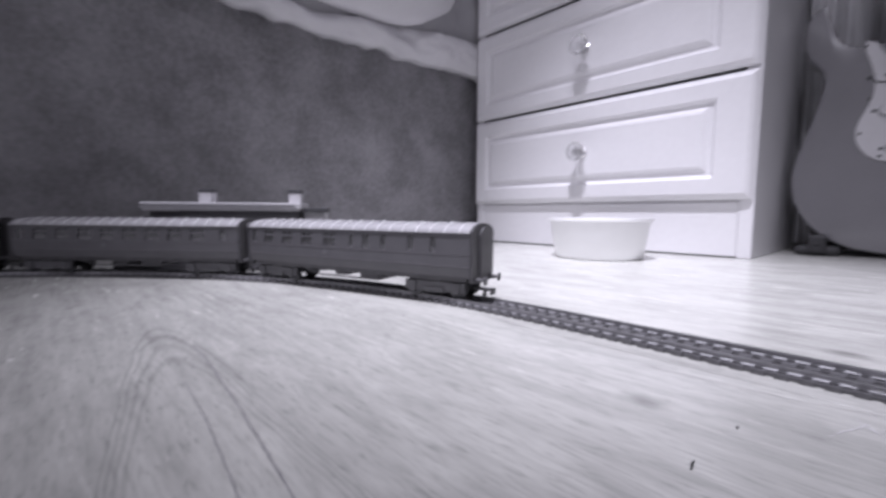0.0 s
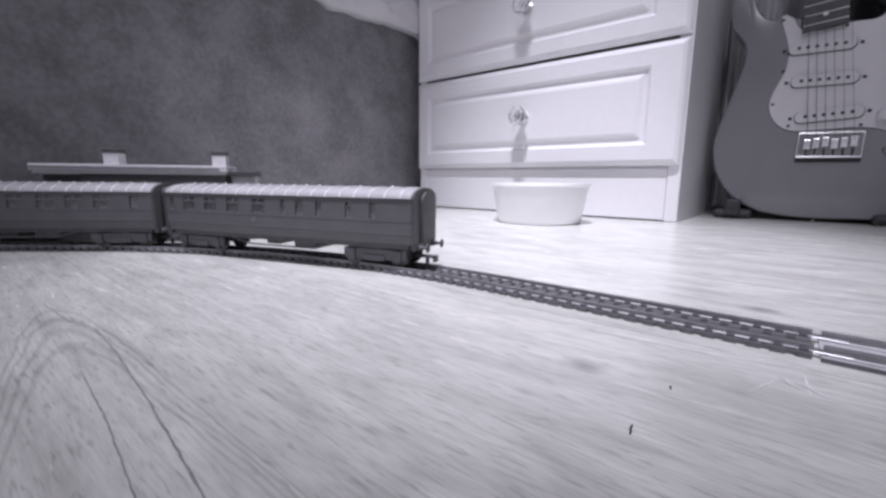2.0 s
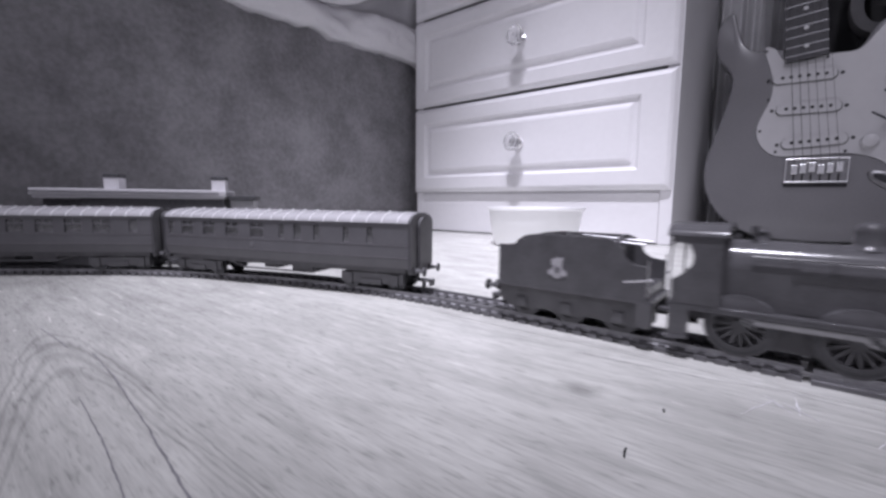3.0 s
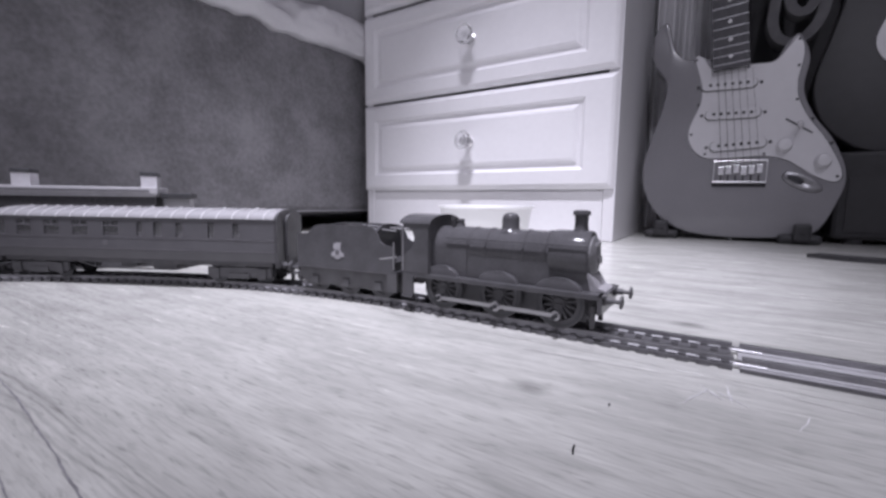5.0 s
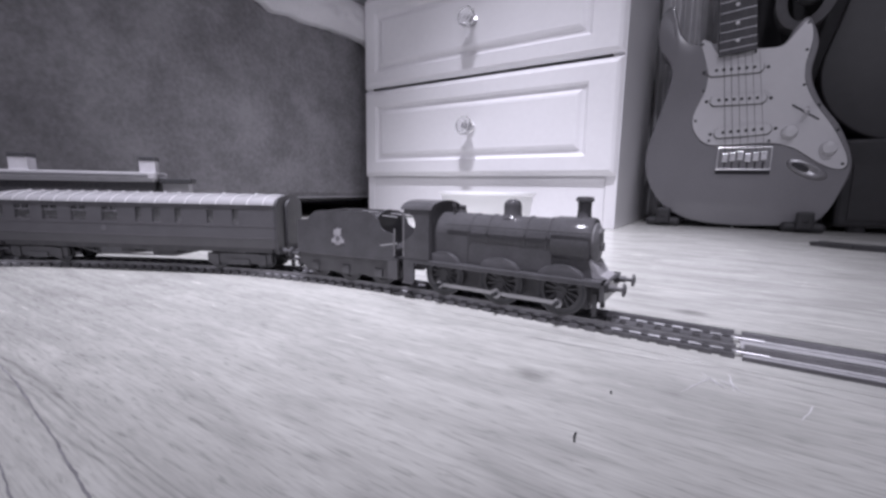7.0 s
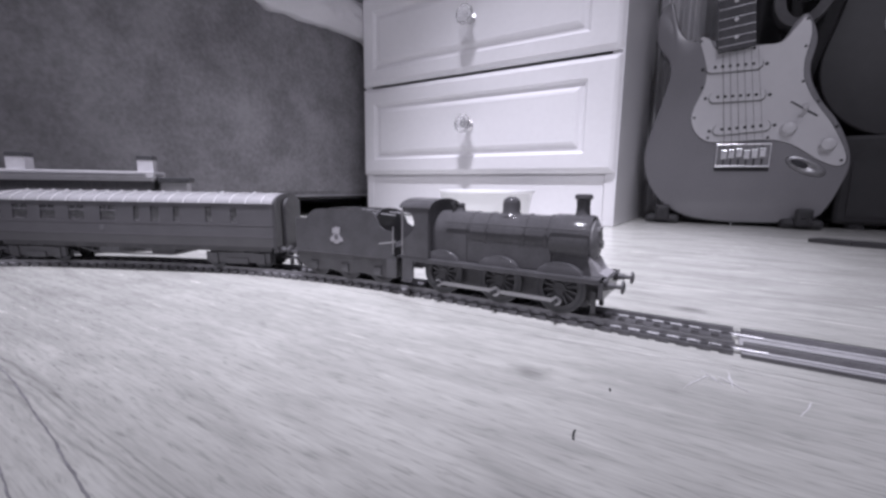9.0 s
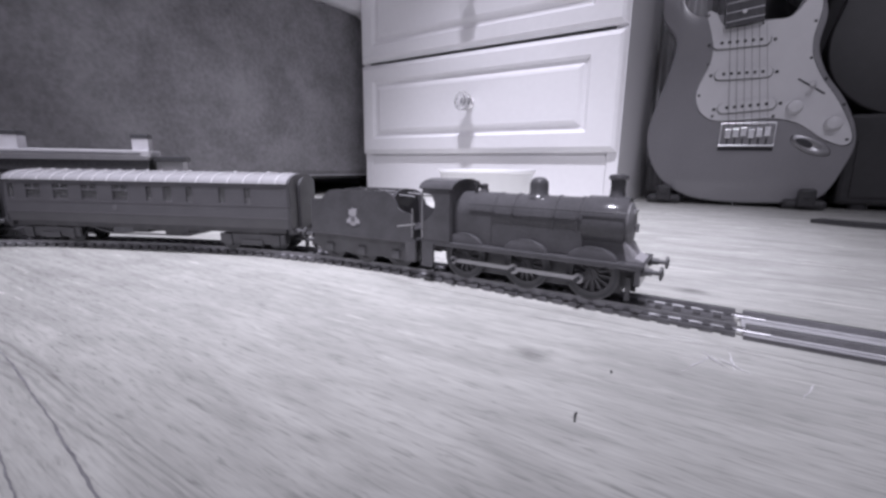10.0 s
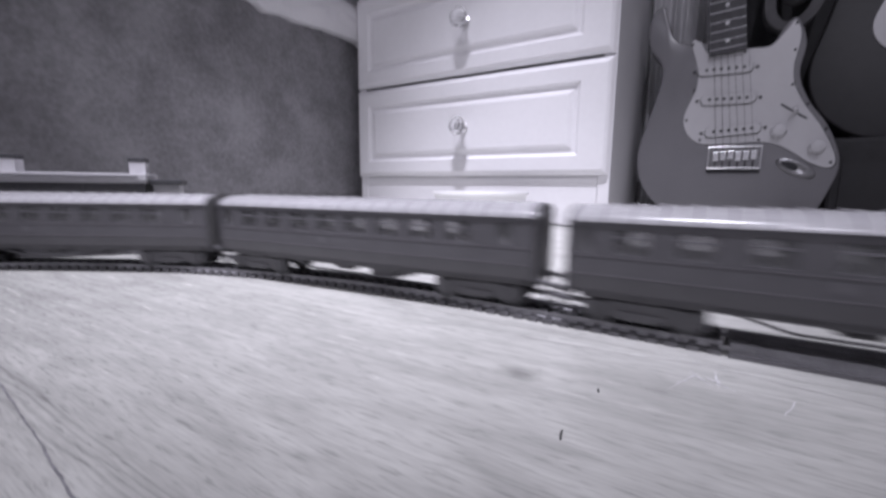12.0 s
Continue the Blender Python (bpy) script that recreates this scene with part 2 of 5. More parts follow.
def lathe(bm, profile, seg=24, m=None, ring=False):
    """Turn (radius, height) pairs about z; ring: the profile closes on itself and leaves the middle open."""
    rings = []
    for r, z in profile:
        rings.append([bm.verts.new((r * math.cos(2 * math.pi * k / seg), r * math.sin(2 * math.pi * k / seg), z)) for k in range(seg)])
    for a, b in zip(rings, rings[1:] + (rings[:1] if ring else [])):
        for k in range(seg):
            bm.faces.new((a[k], a[(k + 1) % seg], b[(k + 1) % seg], b[k]))
    if profile[0][0] > 1e-6 and not ring:
        bm.faces.new(rings[0][::-1])
    if profile[-1][0] > 1e-6 and not ring:
        bm.faces.new(rings[-1])
    if m is not None:
        bmesh.ops.transform(bm, matrix=m, verts=[v for r in rings for v in r])
    return bm


def prism(bm, outline, y0, y1, m=None):
    """Extrude an (x, z) outline from y0 to y1."""
    a = [bm.verts.new((x, y0, z)) for x, z in outline]
    b = [bm.verts.new((x, y1, z)) for x, z in outline]
    n = len(a)
    bm.faces.new(a)
    bm.faces.new(b[::-1])
    for k in range(n):
        bm.faces.new((a[k], b[k], b[(k + 1) % n], a[(k + 1) % n]))
    if m is not None:
        bmesh.ops.transform(bm, matrix=m, verts=a + b)
    return bm


def loft(bm, outline, xs, scale=None):
    """Extrude a (y, z) outline along x."""
    rings = []
    for i, x in enumerate(xs):
        sy, sz = scale[i] if scale else (1, 1)
        rings.append([bm.verts.new((x, y * sy, z * sz)) for y, z in outline])
    for a, b in zip(rings, rings[1:]):
        for k in range(len(a)):
            bm.faces.new((a[k], a[(k + 1) % len(a)], b[(k + 1) % len(a)], b[k]))
    bm.faces.new(rings[0][::-1])
    bm.faces.new(rings[-1])
    return bm


def smooth_outline(pts, per=6):
    """A closed Catmull-Rom curve through pts."""
    out, n = [], len(pts)
    for i in range(n):
        p0, p1, p2, p3 = (Vector(pts[(i + k - 1) % n]) for k in range(4))
        for k in range(per):
            t = k / per
            out.append(tuple(0.5 * ((2 * p1) + (p2 - p0) * t + (2 * p0 - 5 * p1 + 4 * p2 - p3) * t * t + (3 * p1 - p0 - 3 * p2 + p3) * t ** 3)))
    return out


def tube(bm, pts, r, seg=8):
    """A round rod along a polyline."""
    rings = []
    for i, p in enumerate(pts):
        p = Vector(p)
        d = (Vector(pts[min(i + 1, len(pts) - 1)]) - Vector(pts[max(i - 1, 0)])).normalized()
        side = d.orthogonal().normalized()
        if rings:
            side = (last - d * last.dot(d)).normalized()
        last = side
        up = d.cross(side)
        rings.append([bm.verts.new(p + r * (math.cos(2 * math.pi * k / seg) * side + math.sin(2 * math.pi * k / seg) * up)) for k in range(seg)])
    for a, b in zip(rings, rings[1:]):
        for k in range(seg):
            bm.faces.new((a[k], a[(k + 1) % seg], b[(k + 1) % seg], b[k]))
    bm.faces.new(rings[0][::-1])
    bm.faces.new(rings[-1])
    return bm


# ---- the room ----
ROOM = dict(x0=-2.9, x1=1.9, y0=-2.6, y1=1.02, z1=2.4)


def structure(name, bm, material, label):
    return tagged(part(name, bm, material), label, kind="structure")


def build_room():
    r = ROOM
    structure("wall_north", boxes((r["x0"], r["x1"], r["y1"], r["y1"] + 0.12, 0, r["z1"])), WALLP, "plain matt painted wall behind the chest and guitars")
    structure("wall_south", boxes((r["x0"], r["x1"], r["y0"] - 0.12, r["y0"], 0, r["z1"])), WALLP, "plain matt painted wall behind the camera")
    structure("wall_west", boxes((r["x0"] - 0.12, r["x0"], r["y0"], r["y1"], 0, r["z1"])), WALLP, "plain matt painted wall beyond the bed")
    structure("wall_east", boxes((r["x1"], r["x1"] + 0.12, r["y0"], r["y1"], 0, r["z1"])), WALLP, "plain matt painted wall at the room's side")
    structure("ceiling", boxes((r["x0"], r["x1"], r["y0"], r["y1"], r["z1"], r["z1"] + 0.1)), CEIL, "flat white painted ceiling")
    structure("baseboard", boxes((-0.10, r["x1"], r["y1"] - 0.016, r["y1"], 0.0, 0.09), bevel=0.003), WHITE, "white painted skirting board")


def build_ceiling_lamps():
    # fitting made up to carry the fill lamp, out of view behind the camera
    lamp_thing = empty("unseen_fill_lamp", Matrix.Translation((FILL_AT[0], FILL_AT[1], 2.4)))
    tagged(lamp_thing, "added unseen fill lamp, plain and round, on a short stem", "ceiling light")
    part("ceiling_rose", lathe(bmesh.new(), [(0.05, -0.02), (0.055, 0.0)]), WHITE, lamp_thing)
    part("stem", lathe(bmesh.new(), [(0.006, -0.085), (0.006, -0.02)], 12), CHROME, lamp_thing)
    part("shade", lathe(bmesh.new(), [(0.135, -0.10), (0.14, -0.08), (0.02, -0.075)]), WHITE, lamp_thing)
    mid = (Vector(SPOTS[0][0]) + Vector(SPOTS[1][0])) / 2
    s = empty("ceiling_spotlight", Matrix.Translation((mid.x, mid.y, 2.4)))
    tagged(s, "plain two-lamp ceiling spotlight bar turned towards the chest", "spotlight")
    part("mount", boxes((-0.14, 0.14, -0.02, 0.02, -0.015, 0.0), bevel=0.003), WHITE, s)
    for eye, aim, _, _ in SPOTS:
        can = part("can", lathe(bmesh.new(), [(0.040, -0.060), (0.044, -0.060), (0.044, 0.040), (0.0, 0.055), (0.0, 0.050), (0.040, 0.036)], 28, ring=True), WHITE, s, smooth=True)
        can.matrix_basis = Matrix.Translation((eye[0] - mid.x, 0, -0.072)) @ Matrix.Rotation(radians(16), 4, "X") @ Matrix.Rotation(radians(4), 4, "Y")


# ---- track ----
TX, TY, TR = -0.118, 0.1925, 0.505
RAIL_TOP = 0.0045
END = 0.1295


def track(s, off=0.0):
    """Place and heading at s metres along the track; the straight begins at s = 0."""
    if s >= 0:
        return Vector((TX + s, TY + off, 0)), 0.0
    a = s / TR
    return Vector((TX + (TR + off) * math.sin(a), TY - TR + (TR + off) * math.cos(a), 0)), -a


def sweep(bm, s0, s1, step, section):
    """Carry an (offset, z) section along the track."""
    n = max(2, int(abs(s1 - s0) / step))
    rings = []
    for i in range(n + 1):
        s = s0 + (s1 - s0) * i / n
        rings.append([bm.verts.new(track(s, o)[0] + Vector((0, 0, z))) for o, z in section])
    for a, b in zip(rings, rings[1:]):
        for k in range(len(a)):
            bm.faces.new((a[k], a[(k + 1) % len(a)], b[(k + 1) % len(a)], b[k]))
    bm.faces.new(rings[0][::-1])
    bm.faces.new(rings[-1])
    return bm


def rail_section(o, h0=0.0018, top=RAIL_TOP):
    return [(o - 0.0011, h0), (o + 0.0011, h0), (o + 0.0011, h0 + 0.0004), (o + 0.0004, h0 + 0.0009), (o + 0.0004, top - 0.0009),
            (o + 0.0008, top - 0.0005), (o + 0.0008, top), (o - 0.0008, top), (o - 0.0008, top - 0.0005), (o - 0.0004, top - 0.0009),
            (o - 0.0004, h0 + 0.0009), (o - 0.0011, h0 + 0.0004)]


def head_section(o):
    return [(o - 0.00072, RAIL_TOP - 0.0002), (o + 0.00072, RAIL_TOP - 0.0002), (o + 0.00066, RAIL_TOP + 0.0001), (o - 0.00066, RAIL_TOP + 0.0001)]


def build_track():
    t = empty("model_railway_track")
    tagged(t, "curved model railway track with dark sleepers on the wooden floor", "track")
    for side in (-1, 1):
        rl = part("rail", sweep(bmesh.new(), -0.83, END, 0.012, rail_section(side * 0.00905)), RAILSIDE, t, "dull nickel-silver rail")
        part("rail_head", sweep(bmesh.new(), -0.83, END, 0.012, head_section(side * 0.00905)), STEEL, rl)
        part("rail_joiner", sweep(bmesh.new(), END - 0.012, END + 0.010, 0.01, rail_section(side * 0.00905, 0.0016, 0.0030)), ROD, t)
    bm = bmesh.new()
    box(bm, -0.0022, 0.0022, -0.013, 0.013, 0.0, 0.0019)
    for s in (-1, 1):
        for e in (-1, 1):
            box(bm, -0.0013, 0.0013, s * 0.00905 + e * 0.0018 - 0.0006, s * 0.00905 + e * 0.0018 + 0.0006, 0.0019, 0.0028)
    me = bpy.data.meshes.new("sleeper")
    bm.to_mesh(me)
    bm.free()
    me.materials.append(SLEEPER)
    s = END - 0.0025
    while s > -0.82:
        ob = new("sleeper", me)
        p, a = track(s)
        ob.matrix_world = Matrix.Translation(p) @ Matrix.Rotation(a, 4, "Z")
        ob.parent = t
        s -= 0.007
    part("sleeper_web", sweep(sweep(bmesh.new(), -0.82, END - 0.003, 0.012, [(-0.0118, 0.0002), (-0.0062, 0.0002), (-0.0062, 0.0014), (-0.0118, 0.0014)]),
                              -0.82, END - 0.003, 0.012, [(0.0062, 0.0002), (0.0118, 0.0002), (0.0118, 0.0014), (0.0062, 0.0014)]), SLEEPER, t)
    # the next length of track, on a pale plate
    t2 = empty("railway_track_plate")
    tagged(t2, "straight model track length on a thin pale plate", "track")
    part("plate", sweep(bmesh.new(), END + 0.002, 0.62, 0.05, [(-0.0125, 0.0), (0.0125, 0.0), (0.0122, 0.0012), (-0.0122, 0.0012)]), PALE, t2)
    part("edge_strip", sweep(bmesh.new(), END + 0.002, 0.62, 0.05, [(-0.0138, 0.0), (-0.0127, 0.0), (-0.0127, 0.0014), (-0.0138, 0.0014)]), SLEEPER, t2)
    for side in (-1, 1):
        rl = part("rail", sweep(bmesh.new(), END + 0.0025, 0.62, 0.05, rail_section(side * 0.00905, 0.0012)), RAILSIDE, t2)
        part("rail_head", sweep(bmesh.new(), END + 0.0025, 0.62, 0.05, head_section(side * 0.00905)), STEEL, rl)


# ---- rolling stock: x ahead, y to the far side, z up from the rail head ----
def wheel_mesh(r, spokes=0, width=0.0028):
    bm = bmesh.new()
    turn = Matrix.Rotation(radians(90), 4, "X")
    lathe(bm, [(r * 0.74, -width / 2), (r, -width / 2), (r, width / 2 - 0.0008), (r + 0.0008, width / 2 - 0.0006), (r + 0.0008, width / 2), (r * 0.74, width / 2)], 32, turn, ring=True)
    if spokes:
        lathe(bm, [(r * 0.24, -0.0012), (r * 0.24, 0.0012)], 16, turn)
    else:
        lathe(bm, [(r * 0.78, -0.0004), (r * 0.78, 0.0006)], 24, turn)
        lathe(bm, [(r * 0.25, -0.0010), (r * 0.25, 0.0006)], 12, turn)
    return bm


def buffer(parent, x, y, z, d):
    bm = bmesh.new()
    m = Matrix.Translation((x, y, z)) @ Matrix.Rotation(radians(90 * d), 4, "Y")
    lathe(bm, [(0.0022, 0), (0.0022, 0.0012), (0.0016, 0.0014), (0.0014, 0.0040), (0.0009, 0.0040), (0.0009, 0.0064), (0.0028, 0.0067), (0.0028, 0.0075), (0.0012, 0.0080)], 16, m)
    return part("buffer", bm, MATTBLACK, parent, smooth=True)


def coupling(parent, x, z, d):
    bm = bmesh.new()
    box(bm, min(x, x + d * 0.013), max(x, x + d * 0.013), -0.003, 0.003, z - 0.0006, z + 0.0006)
    box(bm, min(x + d * 0.0115, x + d * 0.013), max(x + d * 0.0115, x + d * 0.013), -0.003, 0.003, z - 0.0032, z + 0.0006)
    box(bm, min(x + d * 0.006, x + d * 0.0075), max(x + d * 0.006, x + d * 0.0075), -0.0015, 0.0015, z - 0.005, z)
    return part("coupling", bm, MATTBLACK, parent, "black tension-lock coupling hook")


CL = 0.2080   # coach body length
CW = 0.0172   # half width


def build_coach(kind):
    """kind: brake (guard's end ahead) or saloon."""
    c = empty("coach")
    tagged(c, {"brake": "dark model brake coach with a pale ribbed roof on the track",
               "saloon": "dark model passenger coach with pale roof vents on the track"}[kind], "model coach", "coaches of the model train")
    h = CL / 2
    win = []
    if kind == "brake":
        win = [(-0.0975, 0.005), (-0.0800, 0.0115), (-0.0585, 0.0115), (-0.0365, 0.0115), (-0.0133, 0.0115), (0.0080, 0.004), (0.0213, 0.006), (0.0368, 0.0045), (0.0595, 0.0045), (0.0768, 0.0042)]
    else:
        win = [(-0.0965, 0.006)] + [(-0.0765 + 0.0205 * k, 0.0125) for k in range(8)] + [(0.0900, 0.006)]
    # sides with real window openings: a skirt, a cant rail and the piers between
    bm = bmesh.new()
    za, zb, zc, zd = 0.0150, 0.0302, 0.0398, 0.0428
    for s in (-1, 1):
        def slab(x0, x1, z0, z1):
            prof = ((0.0150, 0.94), (0.0205, 1.0), (0.0302, 1.0), (0.0398, 0.99), (0.0428, 0.985))
            zs = [z0] + [p for p, _ in prof if z0 < p < z1] + [z1]
            outer = [(float(np.interp(z, [p for p, _ in prof], [q for _, q in prof])) * CW * s, z) for z in zs]
            inner = [(y - s * 0.0013, z) for y, z in outer]
            loft(bm, outer + inner[::-1], (x0, x1))
        slab(-h, h, za, zb)
        slab(-h, h, zc, zd)
        edges = [-h] + [e for x, w in win for e in (x - w / 2, x + w / 2)] + [h]
        for x0, x1 in zip(edges[::2], edges[1::2]):
            slab(x0, x1, zb, zc)
    box(bm, -h, h, -CW * 0.93, CW * 0.93, 0.0142, 0.0156)
    part("body", bm, MAROON, c)
    for x, w in win:
        for s in (-1, 1):
            y = s * (CW - 0.0013)
            part("window_pane", boxes((x - w / 2, x + w / 2, y - 0.0002, y + 0.0002, zb, zc)), GLASS, c, "clear plastic coach window").visible_shadow = False
            if w > 0.011:
                y = s * (CW - 0.0004)
                part("window_frame", boxes((x - w / 2, x + w / 2, y - 0.0003, y + 0.0003, zc - 0.0033, zc - 0.0027),
                                           (x - 0.0002, x + 0.0002, y - 0.0003, y + 0.0003, zc - 0.0030, zc)), FRAME, c)
    # seats and compartment walls inside
    for k in range(9):
        x = -h + 0.0165 + k * (CL - 0.033) / 8
        part("seat_back", boxes((x - 0.0016, x + 0.0016, -0.0135, 0.0040, 0.0157, 0.0318), bevel=0.0004), INSIDE, c)
    if kind == "brake":
        part("partition", boxes((0.0030, 0.0680, 0.0020, 0.0034, 0.0157, 0.0425)), MAROON, c)
    # lining along the waist
    for s in (-1, 1):
        part("lining", boxes((-h + 0.001, h - 0.001, s * CW - 0.0002, s * CW + 0.0002, 0.0287, 0.0291), (-h + 0.001, h - 0.001, s * CW - 0.0002, s * CW + 0.0002, 0.0212, 0.0216)), LINING, c)
        part("emblem", lathe(bmesh.new(), [(0.0019, -0.0002), (0.0019, 0.0002)], 16, Matrix.Translation((-0.018, s * (CW + 0.0001), 0.0255)) @ Matrix.Rotation(radians(90), 4, "X")), LINING, c)
    # ends
    arc = [(CW * 1.02 * math.cos(a), 0.0425 + 0.0066 * math.sin(a)) for a in np.linspace(0, math.pi, 15)]
    for d in (-1, 1):
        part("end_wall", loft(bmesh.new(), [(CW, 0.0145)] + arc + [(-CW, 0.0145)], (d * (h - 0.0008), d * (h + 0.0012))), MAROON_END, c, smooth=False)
        part("gangway", loft(bmesh.new(), [(0.0068, 0.0150), (0.0072, 0.0400)] + [(0.0072 * math.cos(a), 0.0405 + 0.0058 * math.sin(a)) for a in np.linspace(0.2, math.pi - 0.2, 9)] + [(-0.0072, 0.0400), (-0.0068, 0.0150)],
                             (d * h, d * (h + 0.0022), d * (h + 0.0028)), [(1, 1), (1, 1), (0.9, 1)]), MATTBLACK, c, "black corridor connection")
        for y in (-0.0115, 0.0115):
            buffer(c, d * (h + 0.0008), y, 0.0130, d)
        part("buffer_beam", boxes((d * h - 0.0015, d * h + 0.0015, -0.0155, 0.0155, 0.0112, 0.0150)), MATTBLACK, c)
        coupling(c, d * (h - 0.004), 0.0060, d)
    # roof with ribs and vents, whose highlights are painted as a paler colour
    big = [(CW * 1.03 * math.cos(a), 0.0427 + 0.0066 * math.sin(a)) for a in np.linspace(0, math.pi, 17)]
    roof = part("roof", loft(bmesh.new(), big, (-h, -h + 0.004, h - 0.004, h), [(0.985, 0.995), (1, 1), (1, 1), (0.985, 0.995)]), ROOF, c, "pale grey plastic roof", smooth=True)
    pitch = 0.0107
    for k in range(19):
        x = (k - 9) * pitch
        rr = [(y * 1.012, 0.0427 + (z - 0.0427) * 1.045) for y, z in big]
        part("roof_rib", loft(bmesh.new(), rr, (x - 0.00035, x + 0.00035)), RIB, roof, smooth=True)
    vents = [(k - 8.5) * pitch for k in range(12)] + [0.0595, 0.0830] if kind == "brake" else [(k - 8.5) * pitch for k in range(18)]
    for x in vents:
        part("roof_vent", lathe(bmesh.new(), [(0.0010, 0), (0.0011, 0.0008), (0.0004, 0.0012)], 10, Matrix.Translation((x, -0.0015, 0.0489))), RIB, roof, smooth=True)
    # underframe
    for s in (-1, 1):
        part("solebar", boxes((-h + 0.004, h - 0.004, s * 0.0135 - 0.0008, s * 0.0135 + 0.0008, 0.0115, 0.0146)), MATTBLACK, c)
        tr = tube(bmesh.new(), [(-0.045, s * 0.0125, 0.0118), (-0.028, s * 0.0125, 0.0075), (0.028, s * 0.0125, 0.0075), (0.045, s * 0.0125, 0.0118)], 0.0006, 6)
        part("truss_rod", tr, MATTBLACK, c)
    part("battery_box", boxes((0.012, 0.030, -0.012, 0.012, 0.0070, 0.0142), bevel=0.0006), MATTBLACK, c)
    part("brake_cylinder", boxes((-0.016, -0.004, -0.008, 0.008, 0.0078, 0.0142), bevel=0.0006), MATTBLACK, c)
    for bx in (-0.0755, 0.0755):
        bog = part("bogie", boxes((bx - 0.0225, bx + 0.0225, -0.0128, -0.0112, 0.0038, 0.0104), (bx - 0.0225, bx + 0.0225, 0.0112, 0.0128, 0.0038, 0.0104),
                                  (bx - 0.004, bx + 0.004, -0.012, 0.012, 0.0062, 0.0142), (bx - 0.0075, bx + 0.0075, -0.0136, -0.0113, 0.0030, 0.0066), (bx - 0.0075, bx + 0.0075, 0.0113, 0.0136, 0.0030, 0.0066),
                                  *[(bx + e * 0.0165 - 0.0026, bx + e * 0.0165 + 0.0026, s * 0.0126 - 0.0012, s * 0.0126 + 0.0012, 0.0030, 0.0098) for e in (-1, 1) for s in (-1, 1)]), MATTBLACK, c)
        for e in (-1, 1):
            for s in (-1, 1):
                w = part("wheel", wheel_mesh(0.0060), TYRE, c, smooth=True)
                w.matrix_basis = pose(bx + e * 0.0165, s * 0.0083, 0.0060, 0, 0, 0 if s < 0 else 180)
                SPIN.append((w, "coach", 0.0060, 1 if s < 0 else -1))
    return c


SPIN = []
ROD_PARTS = []


def build_tender():
    """Origin under the tender's middle."""
    t = empty("tender")
    tagged(t, "black model tender with a small pale emblem behind the locomotive", "model tender")
    side = [(-0.0355, 0.0165), (-0.0355, 0.0352), (-0.0270, 0.0354), (-0.0245, 0.0382), (-0.0210, 0.0404), (-0.0160, 0.0412), (0.0175, 0.0412), (0.0210, 0.0400), (0.0238, 0.0365), (0.0255, 0.0328), (0.0285, 0.0310), (0.0350, 0.0300), (0.0350, 0.0165)]
    for s in (-1, 1):
        part("side_sheet", prism(bmesh.new(), side, s * 0.0150 - 0.0006, s * 0.0150 + 0.0006), BLACK, t)
        face = s * 0.0157
        em = part("emblem", lathe(bmesh.new(), [(0.0031, -0.0002), (0.0031, 0.0002)], 20, Matrix.Translation((-0.0042, face, 0.0243)) @ Matrix.Rotation(radians(90), 4, "X")), TRANSFER, t, "small pale transfer on the tender side")
        part("emblem_crest", prism(bmesh.new(), [(-0.0072, 0.0272), (-0.0020, 0.0272), (-0.0016, 0.0312), (-0.0034, 0.0306), (-0.0046, 0.0312), (-0.0058, 0.0300), (-0.0070, 0.0304)], face - 0.0002, face + 0.0002), TRANSFER, em)
        part("emblem_band", prism(bmesh.new(), [(-0.0088, 0.0226), (0.0004, 0.0226), (0.0000, 0.0250), (-0.0084, 0.0250)], face - 0.00025, face + 0.00025), TRANSFER, em)
        part("emblem_hub", lathe(bmesh.new(), [(0.0015, -0.0002), (0.0015, 0.0002)], 16, Matrix.Translation((-0.0042, s * 0.0160, 0.0252)) @ Matrix.Rotation(radians(90), 4, "X")), LINING, em)
        part("grab_rail", tube(bmesh.new(), [(0.0250, s * 0.0152, 0.0232), (0.0360, s * 0.0152, 0.0250)], 0.0006, 6), ROD, t)
    part("tank_body", boxes((-0.0350, 0.0100, -0.0145, 0.0145, 0.0165, 0.0348), bevel=0.0006), BLACK, t)
    part("shovel_plate", boxes((0.0102, 0.0345, -0.0143, 0.0143, 0.0166, 0.0215)), BLACK, t)
    coal = bmesh.new()
    box(coal, -0.0235, 0.0095, -0.0138, 0.0138, 0.0347, 0.0378)
    rnd = random.Random(3)
    for k in range(260):
        x, y = rnd.uniform(-0.022, 0.008), rnd.uniform(-0.0115, 0.0115)
        z = 0.0374 + 0.0036 * (1 - (y / 0.0135) ** 2) * (1 - ((x + 0.009) / 0.022) ** 2)
        q = rnd.uniform(0.0004, 0.0008)
        box(coal, -q, q, -q, q, -q, q, m=Matrix.Translation((x, y, z)) @ Euler((rnd.random() * 3, rnd.random() * 3, rnd.random() * 3)).to_matrix().to_4x4())
    part("coal_load", coal, RUBBER, t, "loose moulded coal heap")
    part("filler_dome", lathe(bmesh.new(), [(0.0036, 0.0346), (0.0036, 0.0362), (0.0028, 0.0370), (0.0, 0.0372)], 16, Matrix.Translation((-0.0300, 0, 0))), BLACK, t, smooth=True)
    hoop = [(0.0143 * math.cos(a), 0.0325 + 0.0098 * math.sin(a)) for a in np.linspace(0, math.pi, 17)]
    part("front_bulkhead", loft(bmesh.new(), hoop + [(-0.0143, 0.0216), (0.0143, 0.0216)], (0.0195, 0.0210)), BLACK, t)
